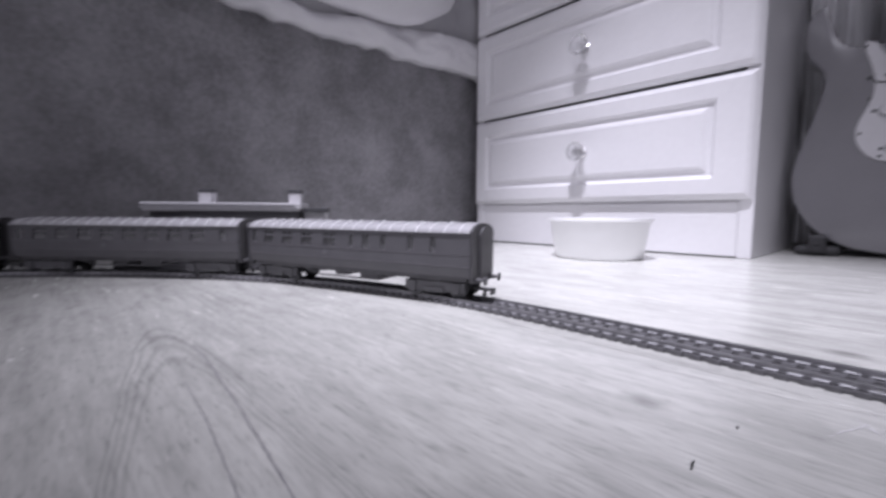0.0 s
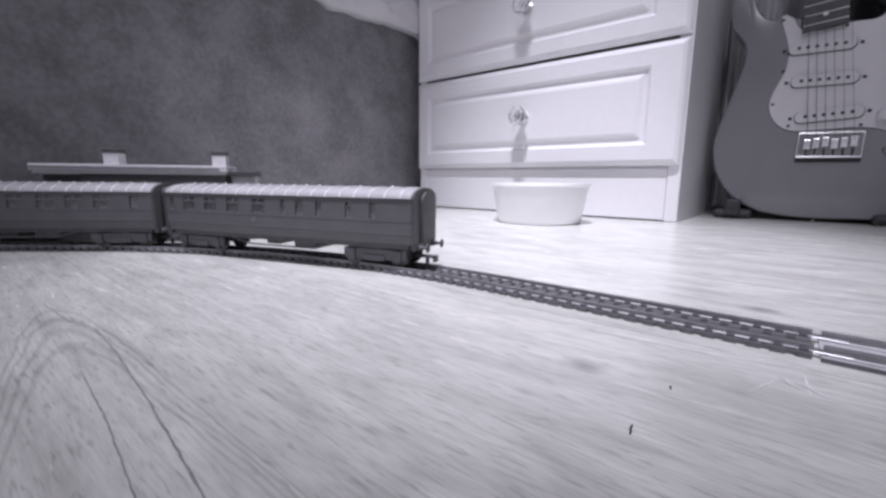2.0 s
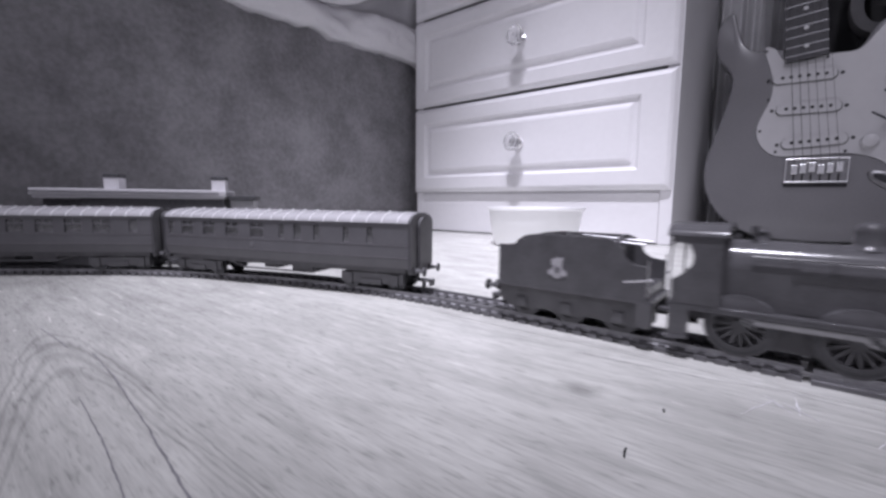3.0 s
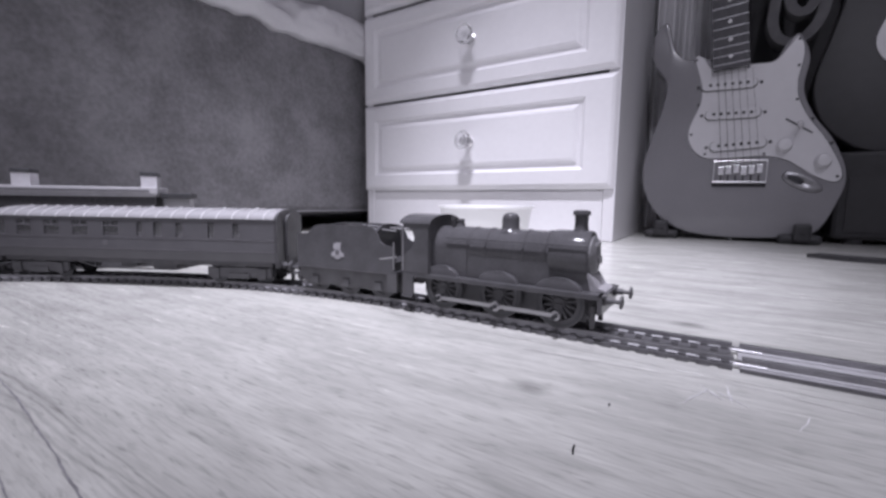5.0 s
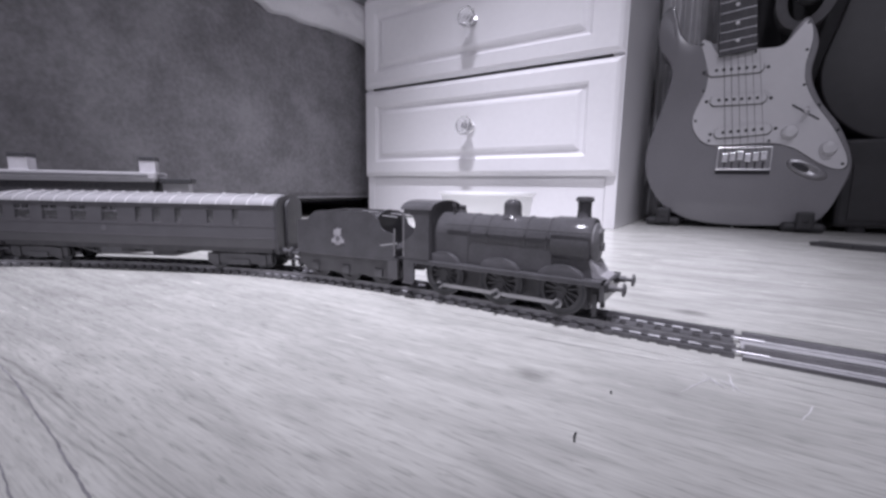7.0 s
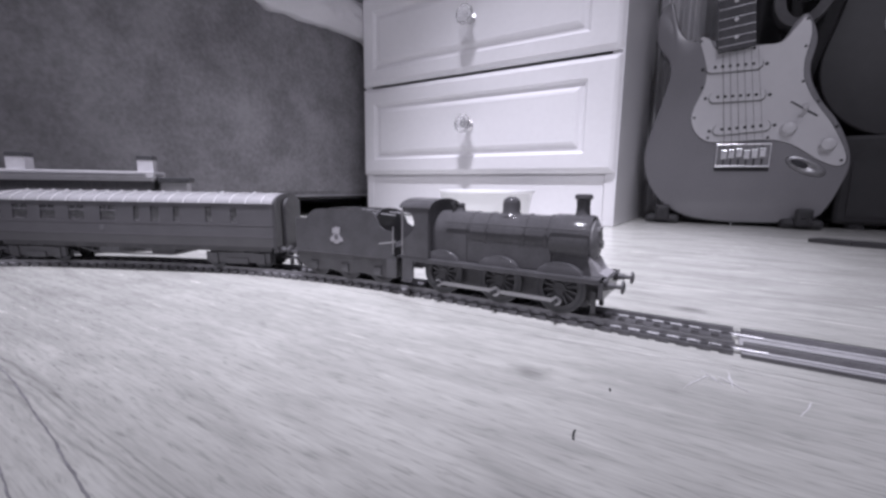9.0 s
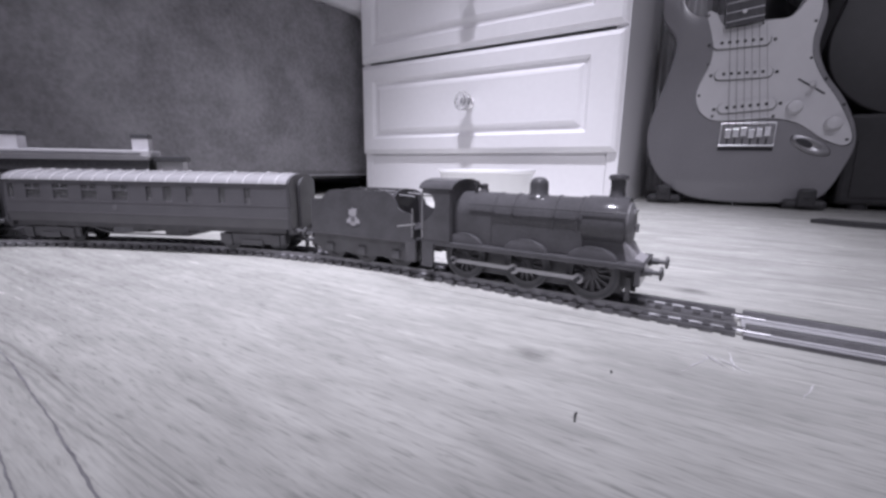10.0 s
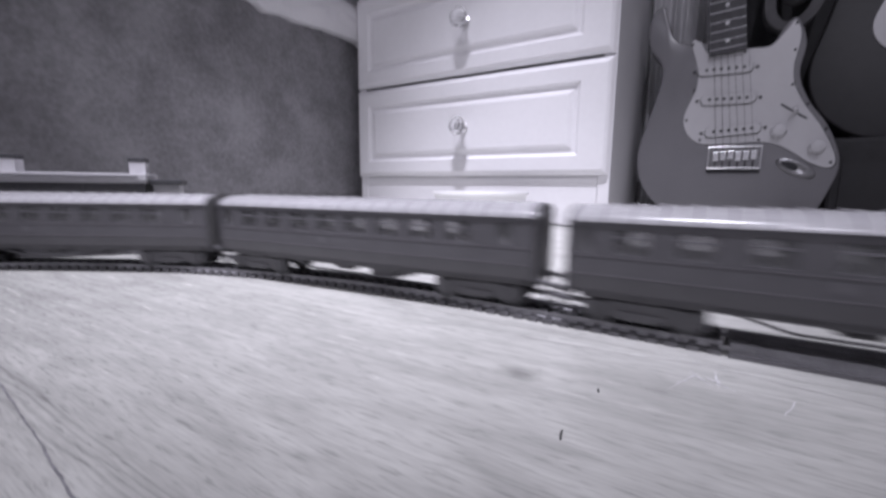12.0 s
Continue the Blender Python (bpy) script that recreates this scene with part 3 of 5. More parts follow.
    for y, z in ((-0.006, 0.0385), (0.003, 0.0392)):
        part("fire_iron", tube(bmesh.new(), [(0.000, y, z + 0.0015), (0.0310, y - 0.001, z)], 0.0005, 6), ROD, t)
    part("inner_frame", boxes((-0.0345, 0.0340, -0.0064, 0.0064, 0.0035, 0.0150)), MATTBLACK, t)
    part("footplate", boxes((-0.0370, 0.0365, -0.0160, 0.0160, 0.0150, 0.0166)), BLACK, t)
    for s in (-1, 1):
        part("frame", prism(bmesh.new(), [(-0.0360, 0.0150), (-0.0360, 0.0085), (-0.0290, 0.0042), (-0.0165, 0.0042), (-0.0140, 0.0050), (-0.0090, 0.0050), (-0.0060, 0.0040), (0.0060, 0.0040), (0.0090, 0.0050), (0.0140, 0.0050), (0.0165, 0.0042), (0.0290, 0.0042), (0.0355, 0.0080), (0.0355, 0.0150)], s * 0.0128 - 0.0007, s * 0.0128 + 0.0007), MATTBLACK, t)
        part("cab_step", boxes((0.0305, 0.0365, s * 0.0155 - 0.0008, s * 0.0155 + 0.0008, 0.0050, 0.0152)), MATTBLACK, t)
        part("handrail", tube(bmesh.new(), [(0.0345, s * 0.0158, 0.0180), (0.0345, s * 0.0158, 0.0330)], 0.0004, 6), ROD, t)
        for x in (-0.0230, 0.0, 0.0230):
            part("axle_box", boxes((x - 0.0026, x + 0.0026, s * 0.0138 - 0.0008, s * 0.0138 + 0.0008, 0.0048, 0.0098), bevel=0.0005), MATTBLACK, t)
            w = part("wheel", wheel_mesh(0.0078), MATTBLACK, t, smooth=True)
            w.matrix_basis = pose(x, s * 0.0083, 0.0078, 0, 0, 0 if s < 0 else 180)
            SPIN.append((w, "loco", 0.0078, 1 if s < 0 else -1))
    for y in (-0.0115, 0.0115):
        buffer(t, -0.0370, y, 0.0130, -1)
    coupling(t, -0.0340, 0.0060, -1)
    part("drawbar", boxes((0.0350, 0.0450, -0.0020, 0.0020, 0.0105, 0.0118)), MATTBLACK, t)
    return t


def build_loco():
    """Origin under the middle wheel; the chimney end is ahead."""
    c = empty("locomotive")
    tagged(c, "glossy black model steam locomotive with six coupled wheels on the track", "model locomotive")
    part("footplate", boxes((-0.0560, 0.0500, -0.0150, 0.0150, 0.0162, 0.0176), bevel=0.0003), BLACK, c)
    for s in (-1, 1):
        part("valance", boxes((-0.0540, 0.0480, s * 0.0146 - 0.0005, s * 0.0146 + 0.0005, 0.0153, 0.0163)), BLACK, c)
        part("frame", prism(bmesh.new(), [(-0.0530, 0.0162), (-0.0530, 0.0115), (-0.0440, 0.0105), (-0.0400, 0.0060), (0.0400, 0.0060), (0.0470, 0.0090), (0.0490, 0.0162)], s * 0.0055 - 0.0006, s * 0.0055 + 0.0006), MATTBLACK, c)
    axis = 0.0318
    br = 0.0106
    turn = Matrix.Translation((0, 0, axis)) @ Matrix.Rotation(radians(90), 4, "Y")
    # boiler, firebox and smokebox
    part("boiler", lathe(bmesh.new(), [(br, -0.0180), (br, 0.0240)], 40, turn), BLACK, c, smooth=True)
    for x in (-0.0178, -0.0085, 0.0110, 0.0215):
        part("boiler_band", lathe(bmesh.new(), [(br + 0.00015, x), (br + 0.0004, x + 0.0002), (br + 0.0004, x + 0.0010), (br + 0.00015, x + 0.0012)], 40, turn, ring=True), BLACK, c, smooth=True)
    fb = [(-0.0106, 0.0175), (-0.0109, 0.0320)] + [(0.0109 * math.cos(a), 0.0318 + 0.0108 * math.sin(a)) for a in np.linspace(math.pi - 0.05, 0.05, 19)] + [(0.0109, 0.0320), (0.0106, 0.0175)]
    part("firebox", loft(bmesh.new(), fb, (-0.0380, -0.0180)), BLACK, c, smooth=True)
    part("smokebox", lathe(bmesh.new(), [(br + 0.0006, 0.0240), (br + 0.0009, 0.0245), (br + 0.0009, 0.0402), (br + 0.0004, 0.0410)], 40, turn), BLACK, c, smooth=True)
    part("smokebox_saddle", prism(bmesh.new(), [(0.0235, 0.0176), (0.0240, 0.0250), (0.0405, 0.0250), (0.0425, 0.0176)], -0.0095, 0.0095), BLACK, c)
    door = part("smokebox_door", lathe(bmesh.new(), [(0.0092, 0.0408), (0.0092, 0.0418), (0.0070, 0.0430), (0.0035, 0.0436), (0.0, 0.0437)], 32, turn), DOOR, c, smooth=True)
    part("door_dart", boxes((0.0434, 0.0450, -0.0005, 0.0005, axis - 0.0030, axis + 0.0005), (0.0434, 0.0446, -0.0030, 0.0005, axis - 0.0005, axis + 0.0005)), ROD, door)
    part("number_plate", boxes((0.0426, 0.0436, -0.0038, 0.0038, axis + 0.0048, axis + 0.0064)), PALE, door)
    part("boiler_cradle", boxes((-0.0190, 0.0250, -0.0103, 0.0103, 0.0176, 0.0300), bevel=0.0005), BLACK, c)
    # chimney and dome
    part("chimney", lathe(bmesh.new(), [(0.0050, 0.0412), (0.0037, 0.0424), (0.0031, 0.0440), (0.0029, 0.0470), (0.0031, 0.0499), (0.0039, 0.0503), (0.0039, 0.0514), (0.0034, 0.0522), (0.0026, 0.0524), (0.0026, 0.0490)], 28, Matrix.Translation((0.0353, 0, 0))), BLACK, c, smooth=True)
    part("dome", lathe(bmesh.new(), [(0.0062, 0.0410), (0.0049, 0.0422), (0.0043, 0.0432), (0.0043, 0.0470), (0.0040, 0.0486), (0.0030, 0.0498), (0.0015, 0.0504), (0.0, 0.0505)], 28, Matrix.Translation((0.0009, 0, 0))), BLACK, c, smooth=True)
    part("safety_valve", lathe(bmesh.new(), [(0.0030, 0.0420), (0.0022, 0.0432), (0.0018, 0.0450), (0.0022, 0.0458), (0.0012, 0.0466)], 16, Matrix.Translation((-0.0275, 0, 0))), BLACK, c, smooth=True)
    part("whistle", lathe(bmesh.new(), [(0.0006, 0.0420), (0.0006, 0.0455), (0.0012, 0.0457), (0.0012, 0.0480)], 10, Matrix.Translation((-0.0300, -0.004, 0))), BLACK, c)
    for s in (-1, 1):
        part("handrail", tube(bmesh.new(), [(-0.030, s * 0.0116, 0.0372), (0.042, s * 0.0116, 0.0372)], 0.0004, 6), BLACK, c)
        # splashers over the wheels
        for x in (-0.0322, 0.0, 0.0295):
            arc = [(x + 0.0104 * math.cos(a), 0.0165 + 0.0062 * math.sin(a)) for a in np.linspace(0, math.pi, 15)]
            part("splasher", plate(bmesh.new(), arc, s * 0.0102 - 0.0028, s * 0.0102 + 0.0028, 0.0005), BLACK, c, smooth=True)
    # cab: side sheets with a cut-away opening, spectacle plate, arched roof
    sheet = [(-0.0545, 0.0176), (-0.0545, 0.0268), (-0.0528, 0.0278), (-0.0500, 0.0300), (-0.0478, 0.0330), (-0.0474, 0.0365), (-0.0490, 0.0405), (-0.0520, 0.0412), (-0.0550, 0.0412), (-0.0550, 0.0440), (-0.0385, 0.0440), (-0.0385, 0.0176)]
    for s in (-1, 1):
        part("cab_side", prism(bmesh.new(), sheet, s * 0.0146 - 0.0005, s * 0.0146 + 0.0005), BLACK, c)
        part("cab_handrail", tube(bmesh.new(), [(-0.0552, s * 0.0150, 0.0185), (-0.0552, s * 0.0150, 0.0420)], 0.00045, 6), ROD, c)
        part("cab_step", boxes((-0.0550, -0.0480, s * 0.0148 - 0.0006, s * 0.0148 + 0.0006, 0.0040, 0.0165), (-0.0550, -0.0480, s * 0.0140 - 0.0025, s * 0.0140 + 0.0012, 0.0040, 0.0048)), BLACK, c)
    front = [(-0.0141, 0.0176), (-0.0141, 0.0438)] + [(0.0141 * math.cos(a), 0.0438 + 0.0042 * math.sin(a)) for a in np.linspace(math.pi, 0, 11)] + [(0.0141, 0.0438), (0.0141, 0.0176)]
    part("spectacle_plate", loft(bmesh.new(), front, (-0.0390, -0.0380)), BLACK, c)
    roof = [(0.0156 * math.cos(a), 0.0438 + 0.0050 * math.sin(a)) for a in np.linspace(0, math.pi, 15)]
    roof += [(0.0146 * math.cos(a), 0.0434 + 0.0043 * math.sin(a)) for a in np.linspace(math.pi, 0, 15)]
    part("cab_roof", loft(bmesh.new(), roof, (-0.0567, -0.0370)), BLACK, c, "matt black arched cab roof", smooth=True)
    # front end
    part("buffer_beam", boxes((0.0470, 0.0490, -0.0150, 0.0150, 0.0090, 0.0176), bevel=0.0003), BLACK, c)
    part("front_platform", prism(bmesh.new(), [(0.0405, 0.0177), (0.0405, 0.0262), (0.0430, 0.0235), (0.0455, 0.0192), (0.0490, 0.0180), (0.0490, 0.0177)], -0.0085, 0.0085), TRANSFER, c, "dusty pale sloping front cover")
    for y in (-0.0115, 0.0115):
        buffer(c, 0.0488, y, 0.0150, 1)
    part("front_drag_box", prism(bmesh.new(), [(0.0400, 0.0060), (0.0400, 0.0162), (0.0470, 0.0162), (0.0485, 0.0088), (0.0440, 0.0062)], -0.0060, 0.0060), MATTBLACK, c)
    for s in (-1, 1):
        part("guard_iron", boxes((0.0430, 0.0450, s * 0.0082 - 0.0006, s * 0.0082 + 0.0006, 0.0010, 0.0110)), MATTBLACK, c)
    part("ash_pan", boxes((-0.0425, 0.0410, -0.0066, 0.0066, 0.0030, 0.0162)), MATTBLACK, c)
    # wheels, cranks and coupling rods
    for s in (-1, 1):
        for x in (-0.0322, 0.0, 0.0295):
            w = part("driving_wheel", wheel_mesh(0.0106, 14), MATTBLACK, c, smooth=False)
            part("tyre", lathe(bmesh.new(), [(0.0094, -0.0016), (0.01055, -0.0016), (0.01055, -0.0013), (0.0094, -0.0013)], 32, Matrix.Rotation(radians(90 if s > 0 else -90), 4, "X"), ring=True), TYRE, w)
            for k in range(14):
                if k == 0:
                    sp = part("spoke", boxes((-0.00055, 0.00055, -0.0006, 0.0006, 0.0021, 0.0083)), MATTBLACK, w)
                else:
                    sp = new("spoke", sp.data)
                    sp.parent = w
                sp.matrix_basis = Matrix.Rotation(2 * math.pi * k / 14, 4, "Y")
            part("crank_boss", boxes((-0.0016, 0.0016, -0.0016 if s < 0 else -0.0006, 0.0006 if s < 0 else 0.0016, -0.0062, 0.0)), MATTBLACK, w)
            w.matrix_basis = pose(x, s * 0.0085, 0.0106)
            SPIN.append((w, "driver", 0.0106, 1))
        rod = part("coupling_rod", boxes((-0.0322, 0.0295, -0.0005, 0.0005, -0.0009, 0.0009)), ROD, c, "bright steel coupling rod")
        for x, q in ((-0.0322, 0.0019), (0.0, 0.0024), (0.0295, 0.0021)):
            part("rod_boss", lathe(bmesh.new(), [(q, -0.0008), (q, 0.0008)], 16, Matrix.Translation((x, 0, 0)) @ Matrix.Rotation(radians(90), 4, "X")), ROD, rod)
            part("crank_pin", lathe(bmesh.new(), [(0.0010, -0.0042), (0.0010, 0.0042)], 10, Matrix.Translation((x, 0, 0)) @ Matrix.Rotation(radians(90), 4, "X")), SCREW, rod)
        ROD_PARTS.append((rod, s * 0.0134))
    return c


# ---- furniture ----
DY = 0.6812   # drawer front plane
CX0, CX1 = -0.6395, -0.1300


def drawer(parent, z0, z1):
    """A drawer front with a moulded raised frame round a sunk field, a lip below and a crystal knob."""
    d = empty("drawer")
    d.parent = parent
    bm = bmesh.new()
    rings = []
    # (inset, depth behind the front plane): edge, frame, ogee down, field
    for inset, y in ((0.0, 0.0095), (0.0, 0.0075), (0.0035, 0.0030), (0.0085, 0.0), (0.0300, 0.0), (0.0345, 0.0045), (0.0395, 0.0052), (0.0450, 0.0014), (0.0495, 0.0004), (0.0510, 0.0006)):
        a, b, c, e = CX0 + inset, CX1 - inset, z0 + inset, z1 - inset * 1.04
        if inset > 0.029:
            a, b = a + 0.0015, b - 0.017
        rings.append([bm.verts.new((x, DY + y, z)) for x, z in ((a, c), (b, c), (b, e), (a, e))])
    for p, q in zip(rings, rings[1:]):
        for k in range(4):
            bm.faces.new((p[k], p[(k + 1) % 4], q[(k + 1) % 4], q[k]))
    bm.faces.new(rings[-1])
    bm.faces.new(rings[0][::-1])
    part("drawer_front", bm, WHITE, d)
    part("drawer_box", boxes((CX0 + 0.02, CX1 - 0.02, DY + 0.0115, 0.94, z0 + 0.012, z1 - 0.02)), WHITE, d)
    kx, kz = -0.3815, (z0 + z1) / 2 - 0.0005
    m = Matrix.Translation((kx, DY + 0.0008, kz)) @ Matrix.Rotation(radians(90), 4, "X")
    k = part("knob", lathe(bmesh.new(), [(0.0040, 0.010), (0.0125, 0.016), (0.0165, 0.0225), (0.0165, 0.0265), (0.0120, 0.0325), (0.0060, 0.0350), (0.0, 0.0350)], 10, m), CRYSTAL, d, "faceted clear crystal knob")
    part("knob_base", lathe(bmesh.new(), [(0.0095, 0.0), (0.0095, 0.003), (0.0045, 0.0055), (0.0045, 0.0105)], 20, m), CHROME, k, "chrome knob rosette", smooth=True)
    return d


def build_chest():
    c = empty("chest_of_drawers")
    tagged(c, "white chest of drawers with moulded fronts and crystal knobs", "chest of drawers")
    y0, y1 = DY + 0.0100, 0.985
    part("side_panel", boxes((CX0 + 0.002, CX0 + 0.020, y0, y1, 0.0, 0.82), bevel=0.0015), WHITE, c)
    part("side_panel", boxes((CX1 - 0.0160, CX1 + 0.0020, y0, y1, 0.0, 0.82), bevel=0.0015), WHITE, c)
    part("back_panel", boxes((CX0 + 0.02, CX1 - 0.016, y1 - 0.006, y1 - 0.001, 0.01, 0.81)), WHITE, c)
    part("plinth", boxes((CX0 + 0.0205, CX1 - 0.0165, y0 + 0.0015, y0 + 0.020, 0.0025, 0.079)), WHITE, c)
    part("bottom_rail", boxes((CX0 + 0.0205, CX1 - 0.0165, y0 + 0.003, y0 + 0.25, 0.0795, 0.0900)), WHITE, c)
    part("top", boxes((CX0 - 0.008, CX1 + 0.010, DY - 0.010, y1 + 0.003, 0.8202, 0.842), bevel=0.003), WHITE, c)
    z = 0.0825
    for k in range(4):
        drawer(c, z, z + 0.1735)
        z += 0.1785


def bumpy_sheet(bm, x, y0, y1, z_low, z_high, wave):
    """The hanging edge of a soft cover along y, in folds; z_low and z_high: its heights at some places along y."""
    n, k = 220, 20
    grid = []
    for i in range(n + 1):
        y = y0 + (y1 - y0) * i / n
        fold = noise.noise((y * 5.0, 0.3, 1.0)) * 0.6 + noise.noise((y * 13.0, 2.0, 0.0)) * 0.3
        top = float(np.interp(y, z_high[0], z_high[1]))
        low = float(np.interp(y, z_low[0], z_low[1])) + 0.012 * noise.noise((y * 7.0, 5.0, 0.0)) + 0.008 * noise.noise((y * 26.0, 1.0, 3.0))
        col = []
        for j in range(k + 1):
            f = j / k
            z = low + (top - low) * f
            bulge = math.sin(math.pi * min(1.0, f * 1.02)) ** 0.7 * 0.014
            out = bulge + wave * (fold + 0.9 * noise.noise((y * 11.0, z * 18.0, 4.0)) + 0.6 * abs(noise.noise((y * 24.0 + z * 12, z * 30.0, 8.0))) + 0.3 * noise.noise((y * 60.0, z * 70.0, 3.0)))
            if j == 0:
                out -= 0.012
            col.append(bm.verts.new((x + out, y, z)))
        # over the top
        for q, dz in ((-0.05, 0.02), (-0.25, 0.03), (-0.7, 0.035)):
            col.append(bm.verts.new((x + q, y, top + dz + 0.02 * noise.noise((y * 4, q * 5, 0)))))
        grid.append(col)
    for a, b in zip(grid, grid[1:]):
        for j in range(len(a) - 1):
            bm.faces.new((a[j], b[j], b[j + 1], a[j + 1]))
    return bm


BX = -0.665
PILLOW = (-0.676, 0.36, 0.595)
DUVET_TOP = ((0.0, 0.33, 0.51, 0.67, 0.97), (0.384, 0.388, 0.412, 0.432, 0.442))


def build_bed():
    b = empty("bed")
    tagged(b, "divan bed with a dark mottled fabric side beside the chest", "bed")
    y0, y1 = -1.10, 0.98
    base = part("divan_base", boxes((BX - 1.35, BX, y0, y1, 0.0355, 0.372), bevel=0.012), DIVAN, b, "dark mottled woven fabric base")
    part("seam", boxes((BX - 0.0005, BX + 0.0012, y0 + 0.01, y1 - 0.01, 0.0375, 0.0400)), MATTRESS, base)
    part("mattress", boxes((BX - 1.34, BX - 0.008, y0 + 0.01, y1 - 0.01, 0.3725, 0.560), bevel=0.03), MATTRESS, b, "quilted pale grey mattress")
    for x in (BX - 0.09, BX - 1.25):
        for y in (y0 + 0.15, 0.02, y1 - 0.15):
            part("castor", lathe(bmesh.new(), [(0.022, 0.0), (0.024, 0.008), (0.024, 0.030), (0.012, 0.036)], 16, Matrix.Translation((x, y, 0))), RUBBER, b)
    part("underside_cloth", boxes((BX - 1.33, BX - 0.02, y0 + 0.02, y1 - 0.02, 0.030, 0.0352)), DARKGAP, b)
    d = part("duvet", bumpy_sheet(bmesh.new(), BX + 0.012, -1.05, 0.972, ((0.0, 1.0), (0.354, 0.354)), DUVET_TOP, 0.015), DUVET, smooth=True)
    sol = d.modifiers.new("thickness", "SOLIDIFY")
    sol.thickness = 0.012
    tagged(d, "crumpled pale cotton duvet hanging over the bed's edge", "duvet")
    t = part("throw", bumpy_sheet(bmesh.new(), BX + 0.004, -1.0, 0.96, (DUVET_TOP[0], [z - 0.012 for z in DUVET_TOP[1]]), ((0.0, 1.0), (0.56, 0.56)), 0.007), MATTRESS, smooth=True)
    sol = t.modifiers.new("thickness", "SOLIDIFY")
    sol.thickness = 0.01
    tagged(t, "grey throw lying over the pale duvet", "throw")
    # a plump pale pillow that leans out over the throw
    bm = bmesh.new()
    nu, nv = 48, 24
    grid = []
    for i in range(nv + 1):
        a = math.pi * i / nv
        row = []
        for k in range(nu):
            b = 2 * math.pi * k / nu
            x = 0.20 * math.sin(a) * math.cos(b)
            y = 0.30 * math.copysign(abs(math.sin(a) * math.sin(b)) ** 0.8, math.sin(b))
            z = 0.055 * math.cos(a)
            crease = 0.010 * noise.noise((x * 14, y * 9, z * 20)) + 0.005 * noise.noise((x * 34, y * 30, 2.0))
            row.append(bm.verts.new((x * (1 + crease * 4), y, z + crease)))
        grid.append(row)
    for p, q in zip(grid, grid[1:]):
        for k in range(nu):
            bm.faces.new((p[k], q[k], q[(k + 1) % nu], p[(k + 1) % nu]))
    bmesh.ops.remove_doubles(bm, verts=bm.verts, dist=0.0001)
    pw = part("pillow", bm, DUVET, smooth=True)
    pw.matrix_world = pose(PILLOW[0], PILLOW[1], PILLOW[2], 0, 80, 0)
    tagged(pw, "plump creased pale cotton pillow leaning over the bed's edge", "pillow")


def build_bowl():
    bm = bmesh.new()
    lathe(bm, [(0.0, 0.0), (0.056, 0.0), (0.059, 0.003), (0.0670, 0.051), (0.0700, 0.052), (0.0700, 0.055), (0.0655, 0.055), (0.0590, 0.005), (0.0, 0.004)], 48)
    b = part("tub", bm, BOWLP, smooth=True)
    b.location = (-0.2810, 0.5560, 0)
    tagged(b, "shallow round milky white plastic tub on the floor", "tub")


# ---- guitars ----
GZ = 0.012
BODY = [(-0.0922, 0.3750), (-0.1118, 0.3535), (-0.1098, 0.3070), (-0.0850, 0.2620), (-0.0965, 0.1960), (-0.1155, 0.1131), (-0.1012, 0.0519), (-0.0617, 0.0105), (-0.0086, -0.0045),
        (0.0700, -0.0050), (0.1325, 0.0040), (0.1597, 0.0571), (0.1661, 0.0986), (0.1491, 0.1482), (0.1221, 0.1909), (0.1078, 0.2330), (0.1120, 0.2802), (0.0983, 0.3180), (0.0830, 0.3090),
        (0.0690, 0.2831), (0.0486, 0.2806), (0.0260, 0.2850), (-0.0211, 0.2990), (-0.0500, 0.3010), (-0.0718, 0.3170), (-0.0827, 0.3458)]
GUARD = [(-0.0440, 0.3030), (-0.0300, 0.3000), (-0.0190, 0.2800), (0.0060, 0.2740), (0.0330, 0.2780), (0.0480, 0.2785), (0.0690, 0.2790), (0.0850, 0.3000), (0.0970, 0.3120), (0.1040, 0.2860), (0.0985, 0.2340),
         (0.1120, 0.1920), (0.1400, 0.1470), (0.1600, 0.1010), (0.1540, 0.0850), (0.1300, 0.0940), (0.0960, 0.1190), (0.0640, 0.1280), (0.0200, 0.1270), (-0.0180, 0.1290), (-0.0390, 0.1480), (-0.0450, 0.1780), (-0.0300, 0.2240), (-0.0320, 0.2600)]


def plate(bm, outline, y0, y1, bevel=0.0):
    prism(bm, outline, y0, y1)
    if bevel:
        rim = [e for e in bm.edges if abs(e.verts[0].co.y - e.verts[1].co.y) < 1e-9]
        bmesh.ops.bevel(bm, geom=rim, offset=bevel, segments=3, affect="EDGES", profile=0.5)
    return bm


def rounded_slab(bm, outline, rings):
    """Stack inset copies of an (x, z) outline along y, so that its edges are rounded; rings: (inset, y)."""
    n = len(outline)
    area = sum(outline[k][0] * outline[(k + 1) % n][1] - outline[(k + 1) % n][0] * outline[k][1] for k in range(n))
    made = []
    for inset, y in rings:
        row = []
        for k in range(n):
            d = Vector(outline[(k + 1) % n]) - Vector(outline[k - 1])
            inward = Vector((-d.y, d.x)).normalized() * math.copysign(1, area)
            row.append(bm.verts.new((outline[k][0] + inward.x * inset, y, outline[k][1] + inward.y * inset)))
        made.append(row)
    for a, b in zip(made, made[1:]):
        for k in range(n):
            bm.faces.new((a[k], a[(k + 1) % n], b[(k + 1) % n], b[k]))
    bm.faces.new(made[0])
    bm.faces.new(made[-1][::-1])
    return bm


